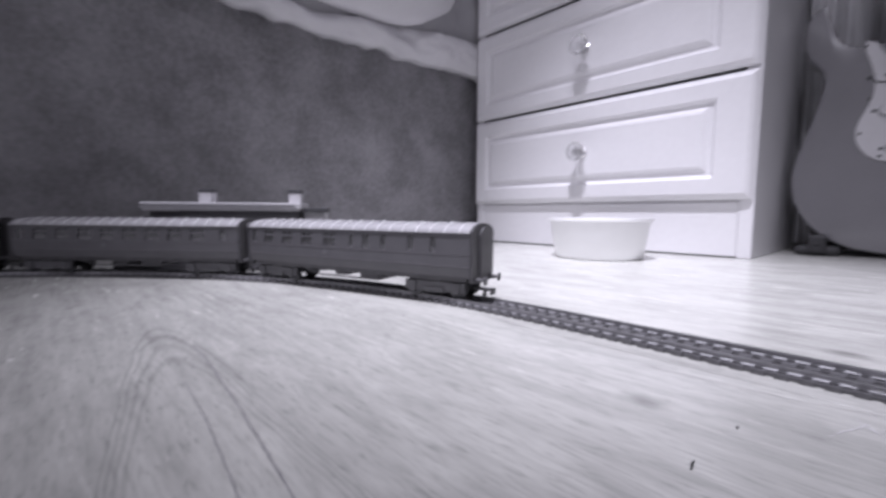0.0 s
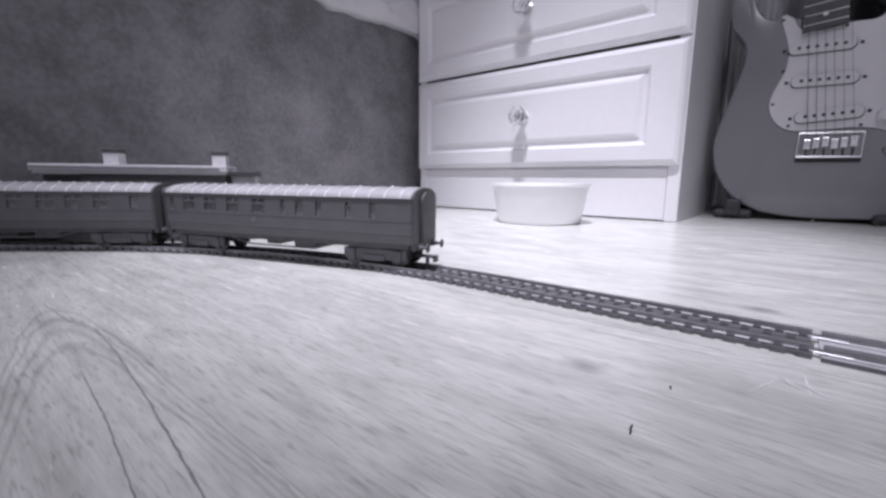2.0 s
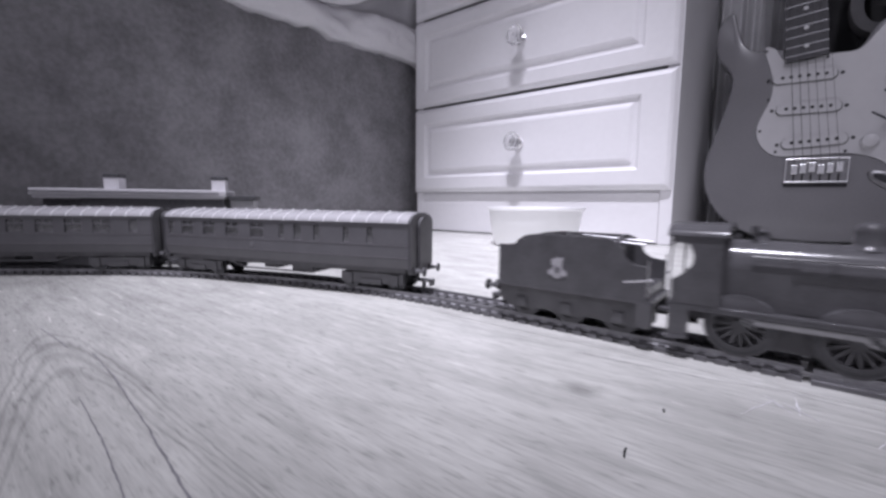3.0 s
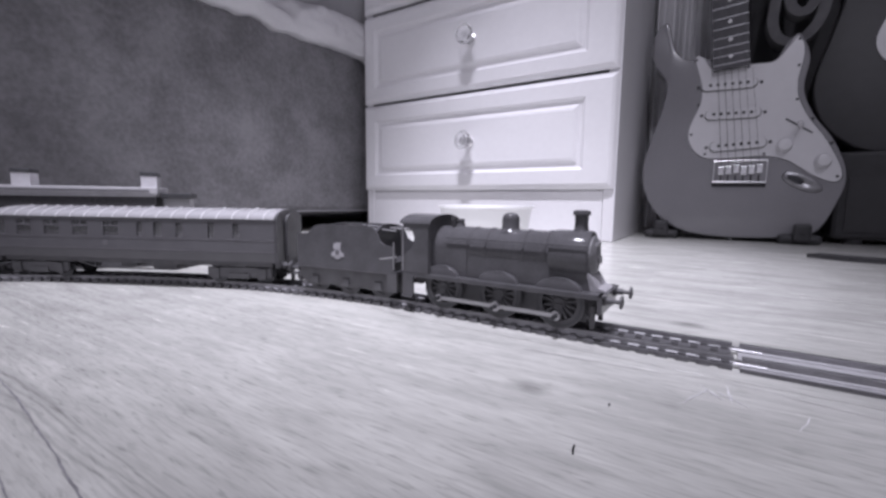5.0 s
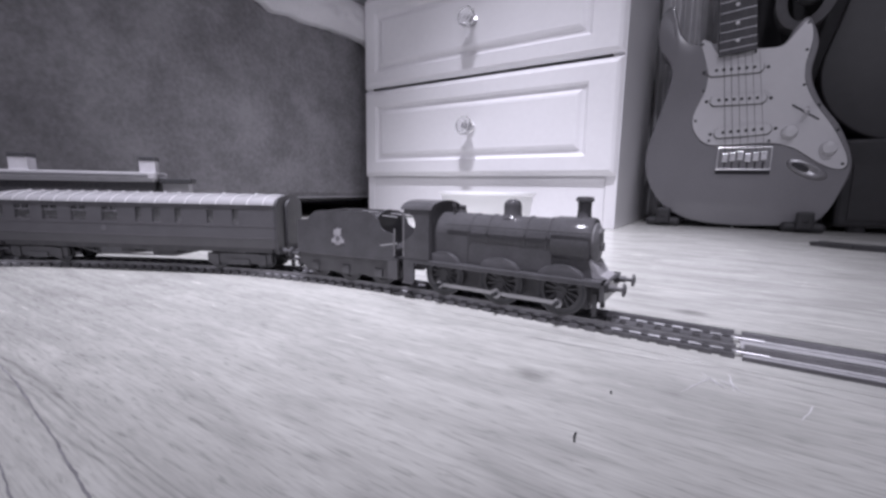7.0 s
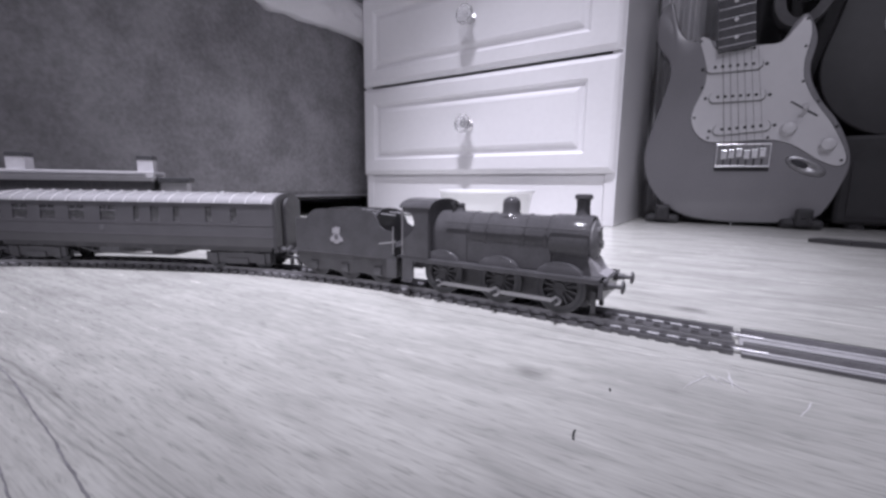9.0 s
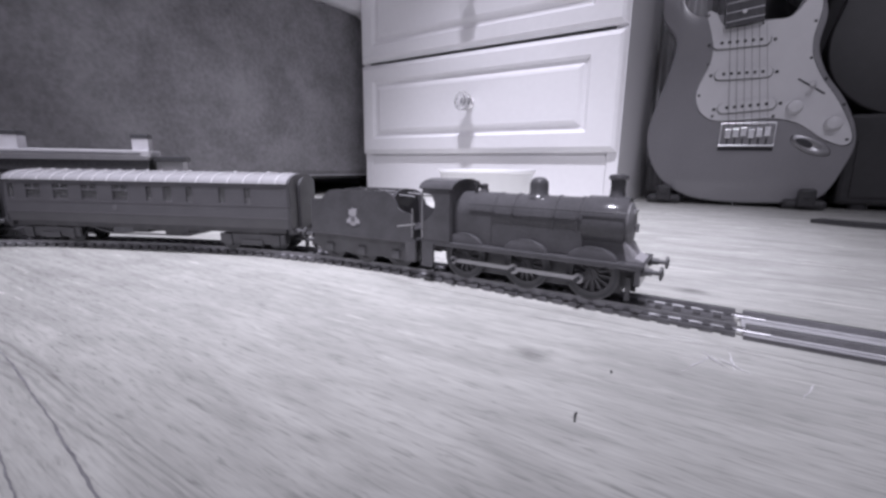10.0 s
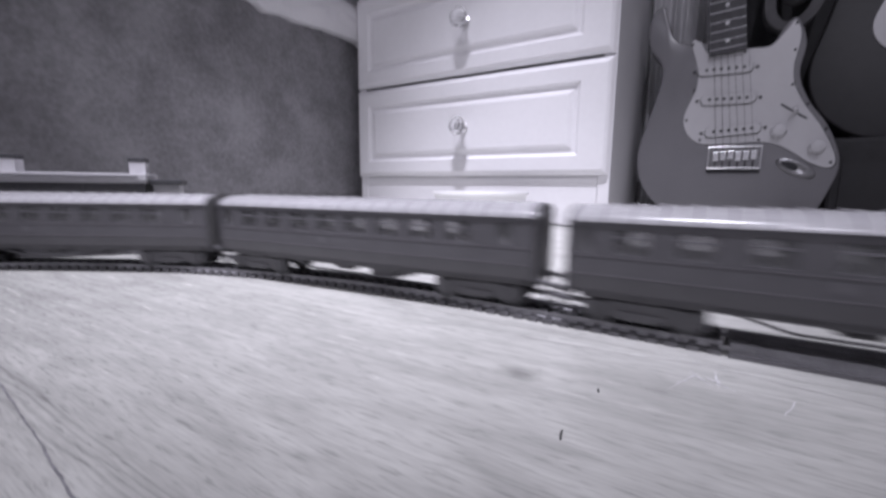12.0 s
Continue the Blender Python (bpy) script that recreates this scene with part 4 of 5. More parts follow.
def knob_mesh(x, z, r, h, y):
    return lathe(bmesh.new(), [(r * 1.15, 0), (r * 1.1, h * 0.25), (r, h * 0.35), (r * 0.9, h), (r * 0.7, h * 1.05)], 20, Matrix.Translation((x, y, z)) @ Matrix.Rotation(radians(90), 4, "X"))


def build_guitar(name, lacquer, label, m, full=True):
    """Built upright with its face towards -y."""
    g = empty(name, m)
    tagged(g, label, "guitar")
    part("body", rounded_slab(bmesh.new(), smooth_outline(BODY, 5), ((0.0030, 0.0), (0.0016, 0.0004), (0.0005, 0.0013), (0.0, 0.0032), (0.0, 0.041), (0.0010, 0.0430), (0.003, 0.044))), lacquer, g, smooth=True)
    gd = part("pickguard", plate(bmesh.new(), smooth_outline(GUARD, 4), -0.0024, 0.0, 0.0005), PICK, g, "white plastic pickguard")
    part("pickguard_edge", plate(bmesh.new(), smooth_outline([(x * 1.008 + 0.0002, (z - 0.2) * 1.008 + 0.2) for x, z in GUARD], 4), -0.0012, -0.0002), SCREW, gd)
    lean = Matrix.Rotation(radians(-5.0), 4, "Y")
    ax, az = 0.0310, 0.1260       # middle of the bridge
    if full:
        for x, z in ((-0.0415, 0.2985), (0.0340, 0.2752), (0.0985, 0.2680), (0.0970, 0.3090), (0.1210, 0.1830), (0.1460, 0.1440), (0.1555, 0.0930), (0.0640, 0.1310), (-0.0180, 0.1350), (-0.0410, 0.1700), (-0.0330, 0.2200), (0.1000, 0.2150)):
            part("screw", lathe(bmesh.new(), [(0.0022, 0), (0.0018, 0.0008)], 10, Matrix.Translation((x, -0.0024, z)) @ Matrix.Rotation(radians(90), 4, "X")), SCREW, gd)
    # neck and fretboard
    nk = part("neck", boxes((-0.0205, 0.0205, -0.008, 0.014, 0.160, 0.760), bevel=0.003), lacquer if not full else FRETB, g)
    nk.matrix_basis = Matrix.Translation((ax - 0.0085, 0, az)) @ lean
    fb = part("fretboard", boxes((-0.0255, 0.0255, -0.0130, -0.0078, 0.1480, 0.760), bevel=0.0006), FRETB, g, "dark rosewood fretboard with dots")
    fb.matrix_basis = nk.matrix_basis.copy()
    for k in range(16):
        z = 0.1560 + 0.0135 * k * (1 + 0.028 * k)
        if z < 0.75:
            part("fret", boxes((-0.0252, 0.0252, -0.0140, -0.0130, z - 0.0005, z + 0.0005)), ROD, fb)
    for z in (0.168, 0.196, 0.226, 0.262, 0.302):
        part("inlay_dot", lathe(bmesh.new(), [(0.0030, 0), (0.0030, 0.0004)], 14, Matrix.Translation((0, -0.0130, z)) @ Matrix.Rotation(radians(90), 4, "X")), PICK, fb)
    if not full:
        return g
    # pickups
    for zc, tilt, x0 in ((0.2495, 1.5, 0.0085), (0.2000, 1.5, 0.0165), (0.1480, -3.0, 0.0270)):
        pm = Matrix.Translation((x0, -0.0024, zc)) @ Matrix.Rotation(radians(tilt), 4, "Y")
        cap = [(0.0300 * math.copysign(1, math.cos(a)) + 0.0085 * math.cos(a), 0.0085 * math.sin(a)) for a in np.linspace(0, 2 * math.pi, 24, endpoint=False)]
        p = part("pickup", prism(bmesh.new(), cap, -0.0050, 0.0), PICK, g, "white single-coil pickup cover")
        p.matrix_basis = pm
        part("pickup_shadow_gap", prism(bmesh.new(), [(x * 1.03, z * 1.10) for x, z in cap], -0.0008, 0.0), SCREW, p)
        for k in range(6):
            part("pole_piece", lathe(bmesh.new(), [(0.0024, 0), (0.0024, 0.0008)], 10, Matrix.Translation((-0.0260 + 0.0104 * k, -0.0050, 0.0)) @ Matrix.Rotation(radians(90), 4, "X")), SCREW, p)
        for s in (-1, 1):
            part("screw", lathe(bmesh.new(), [(0.0026, 0), (0.0022, 0.001)], 10, Matrix.Translation((s * 0.0440, 0, 0)) @ Matrix.Rotation(radians(90), 4, "X")), SCREW, p)
    # bridge
    br = part("bridge", boxes((-0.0370, 0.0370, -0.0040, 0.0, -0.0190, 0.0190), bevel=0.0008), DULL, g, "chrome bridge plate")
    br.matrix_basis = Matrix.Translation((0.0330, 0, 0.1030)) @ Matrix.Rotation(radians(0.8), 4, "Y")
    for k in range(6):
        part("saddle", boxes((-0.0300 + 0.0104 * k, -0.0212 + 0.0104 * k, -0.0095, -0.0040, -0.0060 + 0.0015 * (k % 3), 0.0085 + 0.0015 * (k % 3)), bevel=0.0010), CHROME, br)
        part("saddle_screw", lathe(bmesh.new(), [(0.0011, 0), (0.0011, 0.012)], 8, Matrix.Translation((-0.0256 + 0.0104 * k, -0.0060, -0.0175))), SCREW, br)
        x1, x0 = 0.0330 - 0.0256 + 0.0104 * k, ax - 0.0150 + (-0.0195 + 0.0078 * k)
        part("string", tube(bmesh.new(), [(x1, -0.0105, 0.1090), (x0 - 0.0340, -0.0155, 0.560)], 0.00036 - 0.00003 * k, 6), SCREW, g)
    for z0, z1 in ((-0.0190, -0.0165), (0.0165, 0.0190)):
        part("bridge_rim", boxes((-0.0372, 0.0372, -0.0075, -0.0040, z0, z1), bevel=0.0006), CHROME, br)
    for x0 in (-0.0372, 0.0350):
        part("bridge_rim", boxes((x0, x0 + 0.0022, -0.0075, -0.0040, -0.0164, 0.0164), bevel=0.0006), CHROME, br)
    part("bridge_pocket", boxes((-0.0370, 0.0370, -0.0006, 0.0, -0.0250, -0.0190)), SCREW, br)
    # controls and jack
    for x, z in ((0.0885, 0.1425), (0.1370, 0.1160)):
        part("control_knob", knob_mesh(x, z, 0.0095, 0.013, -0.0024), PICK, g, "white ribbed control knob", smooth=True)
    sw = part("pickup_switch", boxes((-0.0012, 0.0012, -0.0008, 0.0, -0.0210, 0.0210)), SCREW, g)
    sw.matrix_basis = Matrix.Translation((0.1050, -0.0024, 0.1730)) @ Matrix.Rotation(radians(-54), 4, "Y")
    part("switch_tip", lathe(bmesh.new(), [(0.0022, 0), (0.0030, 0.010), (0.0040, 0.018), (0.0020, 0.020)], 12, Matrix.Translation((0, 0, -0.004)) @ Matrix.Rotation(radians(75), 4, "X")), PICK, sw)
    jk = part("jack_plate", lathe(bmesh.new(), [(0.0225, 0.0), (0.0215, 0.0015), (0.0140, 0.0035), (0.0080, 0.0012), (0.0, 0.0010)], 24), DULL, g, "chrome recessed jack plate", smooth=True)
    jk.matrix_basis = Matrix.Translation((0.1150, -0.0005, 0.0850)) @ Matrix.Rotation(radians(28), 4, "Y") @ Matrix.Rotation(radians(90), 4, "X") @ Matrix.Diagonal((1.25, 0.50, 1, 1))
    part("jack_recess", lathe(bmesh.new(), [(0.0095, 0.0030), (0.0085, 0.0046), (0.0, 0.0046)], 20, Matrix.Translation((-0.0075, 0, 0))), SCREW, jk, "dark jack socket recess", smooth=True)
    part("strap_pin", lathe(bmesh.new(), [(0.004, 0), (0.0022, 0.003), (0.0022, 0.007), (0.0045, 0.010)], 12, Matrix.Translation((0.028, 0.022, -0.0040)) @ Matrix.Rotation(math.pi, 4, "X")), CHROME, g)
    return g


def build_guitar_stand(m, label):
    s = empty("guitar_stand", m)
    tagged(s, label, "guitar stand")
    for x in (-0.075, 0.118):
        arm = part("foot_arm", tube(bmesh.new(), [(x * 0.4 + 0.012, 0.10, 0.020), (x, 0.03, 0.012), (x, -0.018, 0.010), (x, -0.026, 0.022)], 0.0075, 10), RUBBER, s, "black foam-covered cradle arm")
        part("foam_pad", boxes((x - 0.028, x + 0.026, -0.022, 0.030, 0.0, 0.0150), bevel=0.006), RUBBER, arm)
        part("end_stop", boxes((x - 0.011, x + 0.011, -0.030, -0.018, 0.004, 0.032), bevel=0.004), RUBBER, arm)
    part("upright", tube(bmesh.new(), [(0.02, 0.10, 0.0), (0.02, 0.12, 0.30)], 0.008, 10), RUBBER, s)


def build_right_side():
    base = Matrix.Translation((0, 0.856, GZ)) @ Matrix.Rotation(radians(-5), 4, "X")
    build_guitar("electric_guitar", GBODY, "dark glossy electric guitar with white pickguard on a floor stand", base)
    build_guitar_stand(Matrix.Translation((0, 0.862, 0)), "low black guitar stand under the electric guitar")
    m2 = Matrix.Translation((0.240, 0.912, 0.1440)) @ Matrix.Rotation(radians(-7), 4, "X")
    build_guitar("bass_guitar", GDARK, "black glossy guitar standing on the black amplifier", m2, False)
    # a pale gathered curtain against the wall
    bm = bmesh.new()
    n = 160
    cols = []
    for i in range(n + 1):
        x = -0.125 + 0.15 * i / n
        y = 0.992 + 0.007 * math.sin(x * 330) + 0.004 * math.sin(x * 187 + 1.0)
        cols.append([bm.verts.new((x, y + q, z)) for z in (0.012, 1.6) for q in (0.0, 0.002)])
    for p, q in zip(cols, cols[1:]):
        for j, k in ((0, 1), (1, 3), (3, 2), (2, 0)):
            bm.faces.new((p[j], q[j], q[k], p[k]))
    bm.faces.new((cols[0][0], cols[0][1], cols[0][3], cols[0][2]))
    bm.faces.new((cols[-1][0], cols[-1][2], cols[-1][3], cols[-1][1]))
    tagged(part("curtain", bm, CURTAIN, smooth=True), "pale grey curtain in soft folds against the wall", "curtain")
    # a soft black gig bag leaning on the wall
    bag = empty("gig_bag", Matrix.Translation((0.265, 0.972, 0.0)) @ Matrix.Rotation(radians(-1.2), 4, "X"))
    tagged(bag, "soft black padded gig bag standing against the wall", "bag")
    bm = bmesh.new()
    rings = []
    for k in range(31):
        f = k / 30
        z = 0.005 + 1.05 * f
        half = 0.235 * (1 - 0.55 * max(0.0, f - 0.45) / 0.55) * (1 - 0.5 * max(0.0, f - 0.93) / 0.07)
        rings.append([bm.verts.new((half * math.copysign(abs(math.cos(a)) ** 0.5, math.cos(a)) + 0.006 * noise.noise((z * 9, a, 0)),
                                    0.016 * math.sin(a) + 0.004 * noise.noise((z * 14, a * 2, 3)), z)) for a in np.linspace(0, 2 * math.pi, 28, endpoint=False)])
    for p, q in zip(rings, rings[1:]):
        for j in range(28):
            bm.faces.new((p[j], p[(j + 1) % 28], q[(j + 1) % 28], q[j]))
    bm.faces.new(rings[0][::-1])
    bm.faces.new(rings[-1])
    part("padded_shell", bm, BAG, bag, smooth=True)
    part("zip", tube(bmesh.new(), [(-0.19, -0.0155, 0.05), (-0.19, -0.0165, 0.45), (-0.15, -0.0165, 0.70)], 0.0025, 8), SCREW, bag)
    # a woven strap looped from the guitar's horn
    st = empty("guitar_strap", Matrix.Translation((0.0, 0.905, 0.0)))
    tagged(st, "grey woven guitar strap hanging in loops behind the neck", "strap")
    for xc, zc, half, w, skew in ((0.094, 0.372, 0.032, 0.030, 0.10), (0.098, 0.392, 0.016, 0.024, -0.05)):
        bow = [(xc + half * math.cos(a), zc + half * 1.5 * math.sin(a)) for a in np.linspace(math.pi, 2 * math.pi, 17)]
        pts = [(xc - half - 0.004, 0.62), (xc - half - 0.001, 0.50)] + bow + [(xc + half + 0.003, 0.50), (xc + half + 0.006, 0.62)]
        pts = [(x + skew * (z - zc), z) for x, z in pts]
        bm = bmesh.new()
        rows = []
        for k, (x, z) in enumerate(pts):
            a, b = Vector(pts[max(k - 1, 0)]), Vector(pts[min(k + 1, len(pts) - 1)])
            d = (b - a).normalized()
            side = Vector((-d.y, d.x)) * 0.0075
            rows.append([bm.verts.new((x + side.x, 0.0, z + side.y)), bm.verts.new((x - side.x, -0.004, z - side.y)), bm.verts.new((x - side.x, w, z - side.y)), bm.verts.new((x + side.x, w, z + side.y))])
        for p, q in zip(rows, rows[1:]):
            for j in range(4):
                bm.faces.new((p[j], p[(j + 1) % 4], q[(j + 1) % 4], q[j]))
        bm.faces.new(rows[0][::-1])
        bm.faces.new(rows[-1])
        part("webbing", bm, WEBBING, st, smooth=True)
    amp = empty("guitar_amplifier", Matrix.Translation((0.36, 0.955, 0)))
    tagged(amp, "low black vinyl guitar amplifier under the black guitar", "amplifier")
    part("cabinet", boxes((-0.20, 0.26, -0.060, 0.060, 0.008, 0.1440), bevel=0.006), RUBBER, amp)
    part("grille_cloth", boxes((-0.185, 0.245, -0.0625, -0.0601, 0.020, 0.105)), GDARK, amp, "dark woven grille cloth")
    for x in (-0.17, 0.23):
        for y in (-0.045, 0.045):
            part("rubber_foot", lathe(bmesh.new(), [(0.012, 0.0), (0.013, 0.0082)], 14, Matrix.Translation((x, y, 0))), RUBBER, amp)
    # flat dark strap on the floor
    bm = bmesh.new()
    pts = [(0.1055, 0.6490), (0.135, 0.630), (0.175, 0.622), (0.230, 0.640), (0.300, 0.690)]
    for k, (p, q) in enumerate(zip(pts, pts[1:])):
        a = math.atan2(q[1] - p[1], q[0] - p[0])
        L = math.hypot(q[0] - p[0], q[1] - p[1])
        box(bm, -0.002, L + 0.002, -0.013, 0.013, 0.0, 0.0045 + 0.0002 * k, m=Matrix.Translation((*p, 0)) @ Matrix.Rotation(a, 4, "Z"))
    tagged(part("strap", bm, RUBBER), "flat black strap lying on the wooden floor", "strap")


# ---- the model station ----
def build_station():
    a, b = Vector((-0.5060, 0.0530, 0)), Vector((-0.4208, 0.1810, 0))
    d = (b - a).normalized()
    L = (b - a).length
    ang = math.atan2(d.y, d.x)
    s = empty("model_station", Matrix.Translation(a) @ Matrix.Rotation(ang, 4, "Z"))
    tagged(s, "small model station building with a pale flat roof and two chimneys", "model building")
    part("platform", boxes((-0.02, L + 0.06, -0.012, 0.062, 0.0, 0.012), bevel=0.0008), BRICKM, s)
    part("wall", boxes((0.034, L - 0.003, 0.006, 0.048, 0.0121, 0.0611)), BRICKM, s, "dark brick wall under the roof")
    part("side_wall", boxes((0.004, 0.034, 0.012, 0.044, 0.0121, 0.0600)), BRICKM, s)
    part("cornice", boxes((0.002, L - 0.002, 0.0015, 0.0505, 0.0612, 0.0634)), CREAM, s)
    part("roof", boxes((0.0, L, 0.0, 0.052, 0.0635, 0.0695), bevel=0.0006), CREAM, s, "pale flat roof with a stepped cornice")
    part("cornice_strip", boxes((0.0005, L - 0.0060, -0.0010, -0.0001, 0.0662, 0.0672)), FRAME, s)
    for x in (0.0560, 0.1455):
        ch = part("chimney", boxes((x - 0.0062, x + 0.0060, 0.014, 0.030, 0.0696, 0.0800)), CREAM, s, "pale square chimney stack")
        part("chimney_cap", boxes((x - 0.0067, x + 0.0065, 0.0135, 0.0305, 0.0801, 0.0838), bevel=0.0006), SLATE, ch)
    part("canopy", boxes((L + 0.0005, L + 0.0260, 0.010, 0.046, 0.0600, 0.0648), bevel=0.0006), SLATE, s, "dark lower canopy roof")
    part("annexe_wall", boxes((L + 0.003, L + 0.0230, 0.014, 0.042, 0.0121, 0.0599)), PALE, s)
    for x in (0.052, 0.082, 0.112):
        part("window", boxes((x - 0.005, x + 0.005, 0.0050, 0.0058, 0.028, 0.046)), GLASS, s)


# ---- small things on the floor ----
def build_floor_marks():
    for x, y, L, a in ((-0.0206, 0.1261, 0.0014, 100), (-0.0232, 0.0970, 0.0040, 100)):
        bm = tube(bmesh.new(), [(-L / 2, 0, 0.0004), (0, 0.0002, 0.0006), (L / 2, 0, 0.0004)], 0.00025, 6)
        ob = part("wood_splinter", bm, SCREW)
        ob.matrix_world = pose(x, y, 0, 0, 0, a)
        tagged(ob, "tiny dark splinter lying on the wooden floor", "splinter")


def build_cracks():
    """Long dark grain cracks in the boards."""
    rnd = random.Random(5)
    for pts, w in (([(-0.2027, 0.0319), (-0.1738, 0.0313), (-0.1256, 0.0277), (-0.0908, 0.0244), (-0.04, 0.019)], 0.00055),
                   ([(-0.2627, 0.0246), (-0.2300, 0.0268), (-0.2180, 0.0272)], 0.00050), ([(-0.06, 0.1575), (-0.014, 0.1612), (0.0066, 0.1664), (0.026, 0.1630), (0.062, 0.157)], 0.00030), ([(-0.1600, 0.0200), (-0.1242, 0.0183), (-0.0938, 0.0154), (-0.05, 0.0110)], 0.00042)):
        bm = bmesh.new()
        row = []
        for (x0, y0), (x1, y1) in zip(pts, pts[1:]):
            n = 14
            for k in range(n):
                f = k / n
                x, y = x0 + (x1 - x0) * f, y0 + (y1 - y0) * f + rnd.uniform(-0.00016, 0.00016)
                ww = w * rnd.uniform(0.5, 1.2)
                row.append((bm.verts.new((x, y - ww / 2, 0.0002)), bm.verts.new((x, y + ww / 2, 0.0002))))
        for a, b in zip(row, row[1:]):
            bm.faces.new((a[0], b[0], b[1], a[1]))
        ob = part("grain_crack", bm, CRACK)
        tagged(ob, "fine dark grain crack in the pale floorboard", kind="structure")


def build_scuffs():
    """A fan of pale dried scratches beside the track's end."""
    rnd = random.Random(9)
    for (x0, y0), (x1, y1) in (((-0.0032, 0.1388), (0.0049, 0.1572)), ((0.0013, 0.1584), (0.0083, 0.1487)), ((0.0093, 0.1620), (0.0104, 0.1480)), ((0.0060, 0.1560), (0.0145, 0.1475)),
                               ((-0.0080, 0.1500), (0.0100, 0.1540)), ((0.0250, 0.1391), (0.0289, 0.1506))):
        bm = bmesh.new()
        row = []
        for k in range(9):
            f = k / 8
            w = 0.00027 * math.sin(math.pi * (0.1 + 0.8 * f)) * rnd.uniform(0.6, 1.3)
            x, y = x0 + (x1 - x0) * f + rnd.uniform(-0.0003, 0.0003), y0 + (y1 - y0) * f
            row.append((bm.verts.new((x - w, y, 0.0002)), bm.verts.new((x + w, y + w, 0.0002))))
        for a, b in zip(row, row[1:]):
            bm.faces.new((a[0], b[0], b[1], a[1]))
        tagged(part("floor_scratch", bm, SCRATCH), "pale dried scratch on the wooden floor", kind="structure")


PLANK_W = 0.245
JOINT = 0.1690


def build_floor():
    f = structure("floor", boxes((ROOM["x0"], ROOM["x1"], ROOM["y0"], ROOM["y1"], -0.03, -0.0040)), CRACK, "pale limed wood laminate floor in long planks")
    rnd = random.Random(11)
    y = JOINT - 15 * PLANK_W
    while y < ROOM["y1"]:
        x = ROOM["x0"] - rnd.uniform(0, 0.3)
        while x < ROOM["x1"]:
            L = 5.2
            x0, x1 = max(x, ROOM["x0"]), min(x + L, ROOM["x1"])
            y0, y1 = max(y, ROOM["y0"]), min(y + PLANK_W, ROOM["y1"])
            if x1 - x0 > 0.02 and y1 - y0 > 0.01:
                bm = bmesh.new()
                g, c = 0.0003, 0.00005
                lo = [bm.verts.new(v) for v in ((x0 + g, y0 + g, -0.004), (x1 - g, y0 + g, -0.004), (x1 - g, y1 - g, -0.004), (x0 + g, y1 - g, -0.004))]
                mid = [bm.verts.new(v) for v in ((x0 + g, y0 + g, -c), (x1 - g, y0 + g, -c), (x1 - g, y1 - g, -c), (x0 + g, y1 - g, -c))]
                hi = [bm.verts.new(v) for v in ((x0 + g + c, y0 + g + c, 0), (x1 - g - c, y0 + g + c, 0), (x1 - g - c, y1 - g - c, 0), (x0 + g + c, y1 - g - c, 0))]
                for p, q in ((lo, mid), (mid, hi)):
                    for i in range(4):
                        bm.faces.new((p[i], p[(i + 1) % 4], q[(i + 1) % 4], q[i]))
                bm.faces.new(hi)
                bm.faces.new(lo[::-1])
                part("plank", bm, FLOOR, f)
            x += L
        y += PLANK_W


build_room()
build_ceiling_lamps()
build_track()
loco = build_loco()
tender = build_tender()
coach_a = build_coach("brake")
coach_b = build_coach("saloon")
coach_c = build_coach("saloon")
build_chest()
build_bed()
build_station()
build_bowl()
build_right_side()
build_floor_marks()
build_cracks()
build_scuffs()
build_floor()

# ---- what moves ----
# how far ahead of its resting place on the curve each part of the train stands, in metres along the track
LOCO_AT = [(0.0, 0.900), (1.0, 0.620), (1.8, 0.400), (2.2, 0.2800), (2.5, 0.2035), (2.6, 0.1800), (2.7, 0.1580), (3.0, 0.1080), (3.3, 0.0800), (3.6, 0.0670), (3.85, 0.0630), (4.1, 0.0500), (4.3, 0.0358),
           (4.45, 0.0290), (4.6, 0.0185), (4.8, 0.0045), (4.95, 0.0), (5.5, 0.0), (9.4, 0.0), (9.6, 0.0035), (9.8, 0.0088), (10.0, 0.0130), (10.2, 0.0182), (10.35, 0.0235), (10.5, 0.0340), (10.7, 0.0625), (10.9, 0.0905),
           (11.0, 0.1065), (11.1, 0.1310), (11.3, 0.1780), (11.5, 0.2330), (11.7, 0.2970), (11.9, 0.3640), (12.0, 0.4040)]
PUSHED = 0.0640


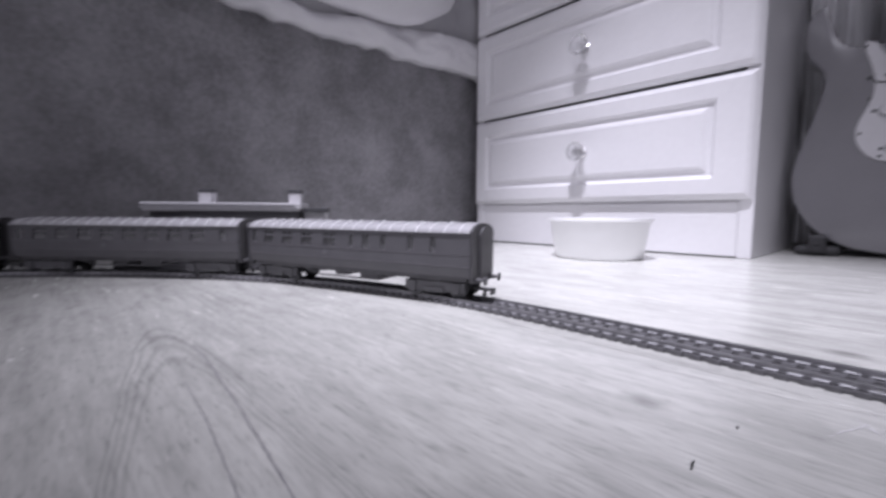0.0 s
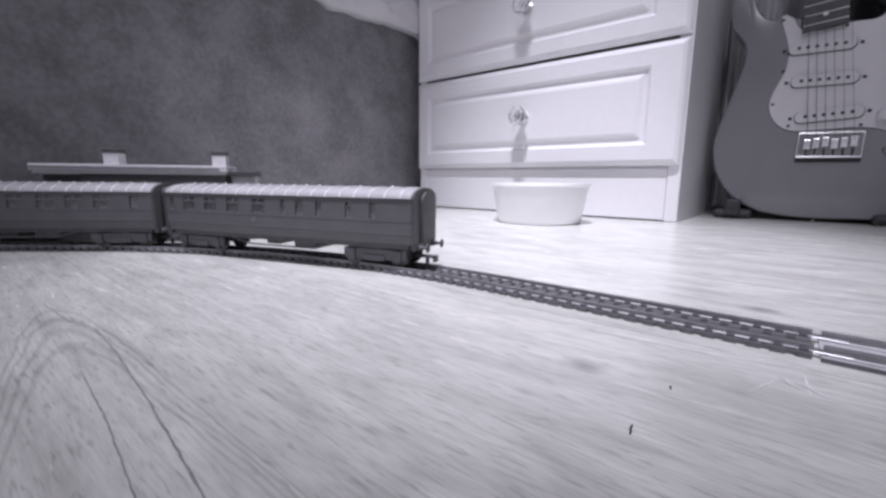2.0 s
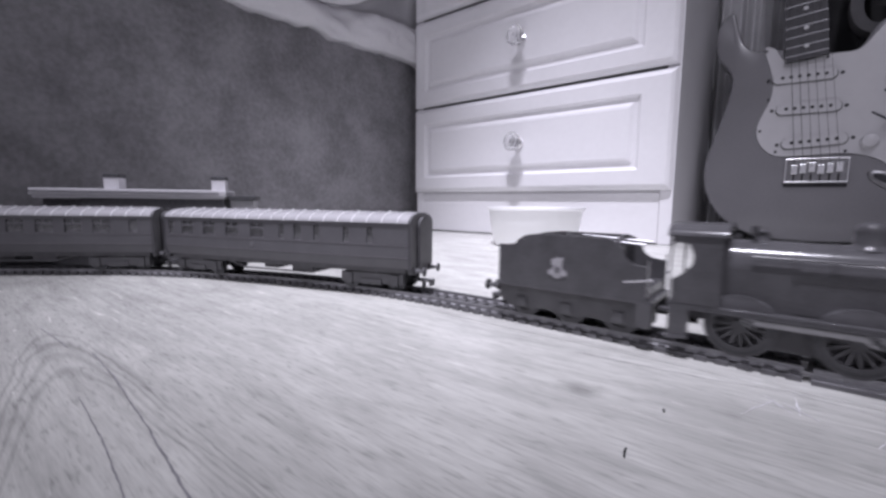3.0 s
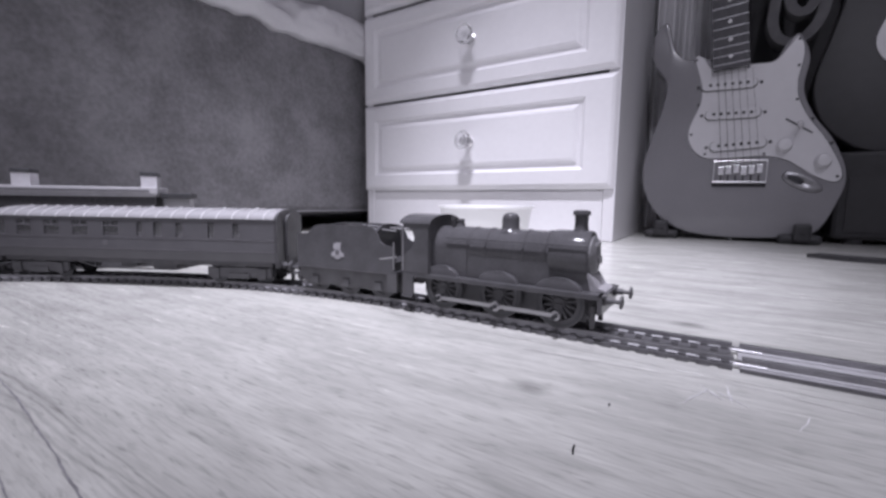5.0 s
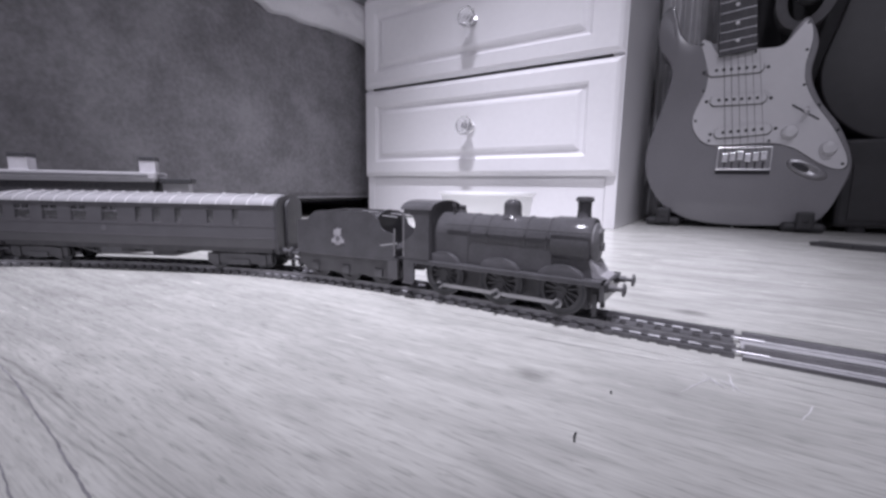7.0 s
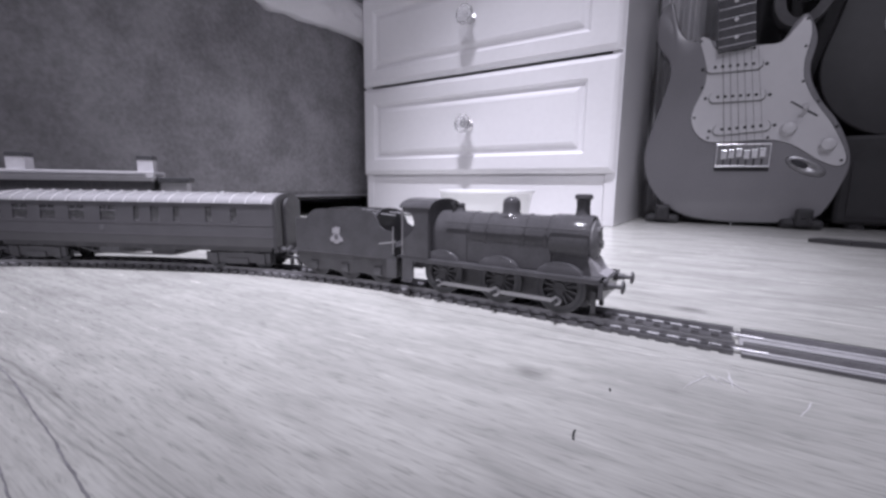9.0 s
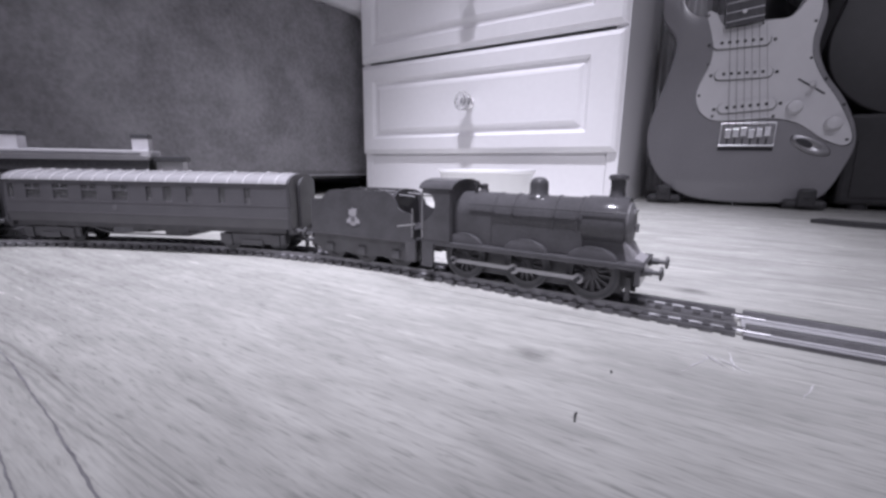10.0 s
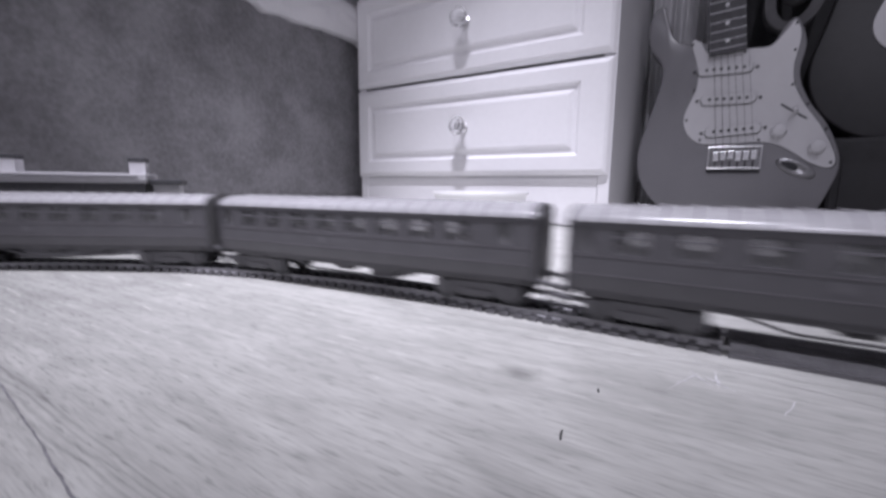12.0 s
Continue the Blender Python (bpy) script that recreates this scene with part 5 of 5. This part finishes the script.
def along(t):
    """Smooth monotone reading of the table."""
    ts, vs = [a for a, _ in LOCO_AT], [b for _, b in LOCO_AT]
    if t >= ts[-1]:
        return vs[-1]
    i = max(k for k, a in enumerate(ts) if a <= t)
    def slope(k):
        if k == 0 or k == len(ts) - 1:
            j = min(max(k, 1), len(ts) - 1)
            return (vs[j] - vs[j - 1]) / (ts[j] - ts[j - 1])
        a, b = (vs[k] - vs[k - 1]) / (ts[k] - ts[k - 1]), (vs[k + 1] - vs[k]) / (ts[k + 1] - ts[k])
        return 0.0 if a * b <= 0 else 2 * a * b / (a + b)
    h = ts[i + 1] - ts[i]
    u = (t - ts[i]) / h
    return (vs[i] * (1 + 2 * u) * (1 - u) ** 2 + slope(i) * h * u * (1 - u) ** 2 + vs[i + 1] * u * u * (3 - 2 * u) + slope(i + 1) * h * u * u * (u - 1))


def coach_along(t):
    d = along(t)
    return min(d, PUSHED) if t < 6 else d


def standing(s, half):
    p, _ = track(s + half)
    q, _ = track(s - half)
    m = (p + q) / 2
    return Matrix.Translation((m.x, m.y, RAIL_TOP)) @ Matrix.Rotation(math.atan2(p.y - q.y, p.x - q.x), 4, "Z")


def motions():
    times = sorted({round(k / 30, 4) for k in range(0, 361) if k % 3 == 0 or 2.0 <= k / 30 <= 5.1 or k / 30 >= 9.3})
    walk(loco, [(t, standing(0.0343 + along(t), 0.030)) for t in times])
    walk(tender, [(t, standing(-0.0630 + along(t), 0.023)) for t in times])
    for c, s in ((coach_a, -0.2270), (coach_b, -0.4530), (coach_c, -0.6790)):
        walk(c, [(t, standing(s + coach_along(t), 0.0755)) for t in times])
    fast = [round(k / 30, 4) for k in range(0, 361)]
    for w, kind, r, sign in SPIN:
        base = w.matrix_basis.copy()
        rate = 0.7 if kind == "coach" else 1.0
        f = coach_along if kind == "coach" else along
        walk(w, [(t, base @ Matrix.Rotation(sign * rate * f(t) / r, 4, "Y")) for t in fast])
    for rod, y in ROD_PARTS:
        rows = []
        for t in fast:
            a = along(t) / 0.0106
            rows.append((t, Matrix.Translation((-0.0046 * math.sin(a), y, 0.0104 - 0.0046 * math.cos(a)))))
        walk(rod, rows)


motions()
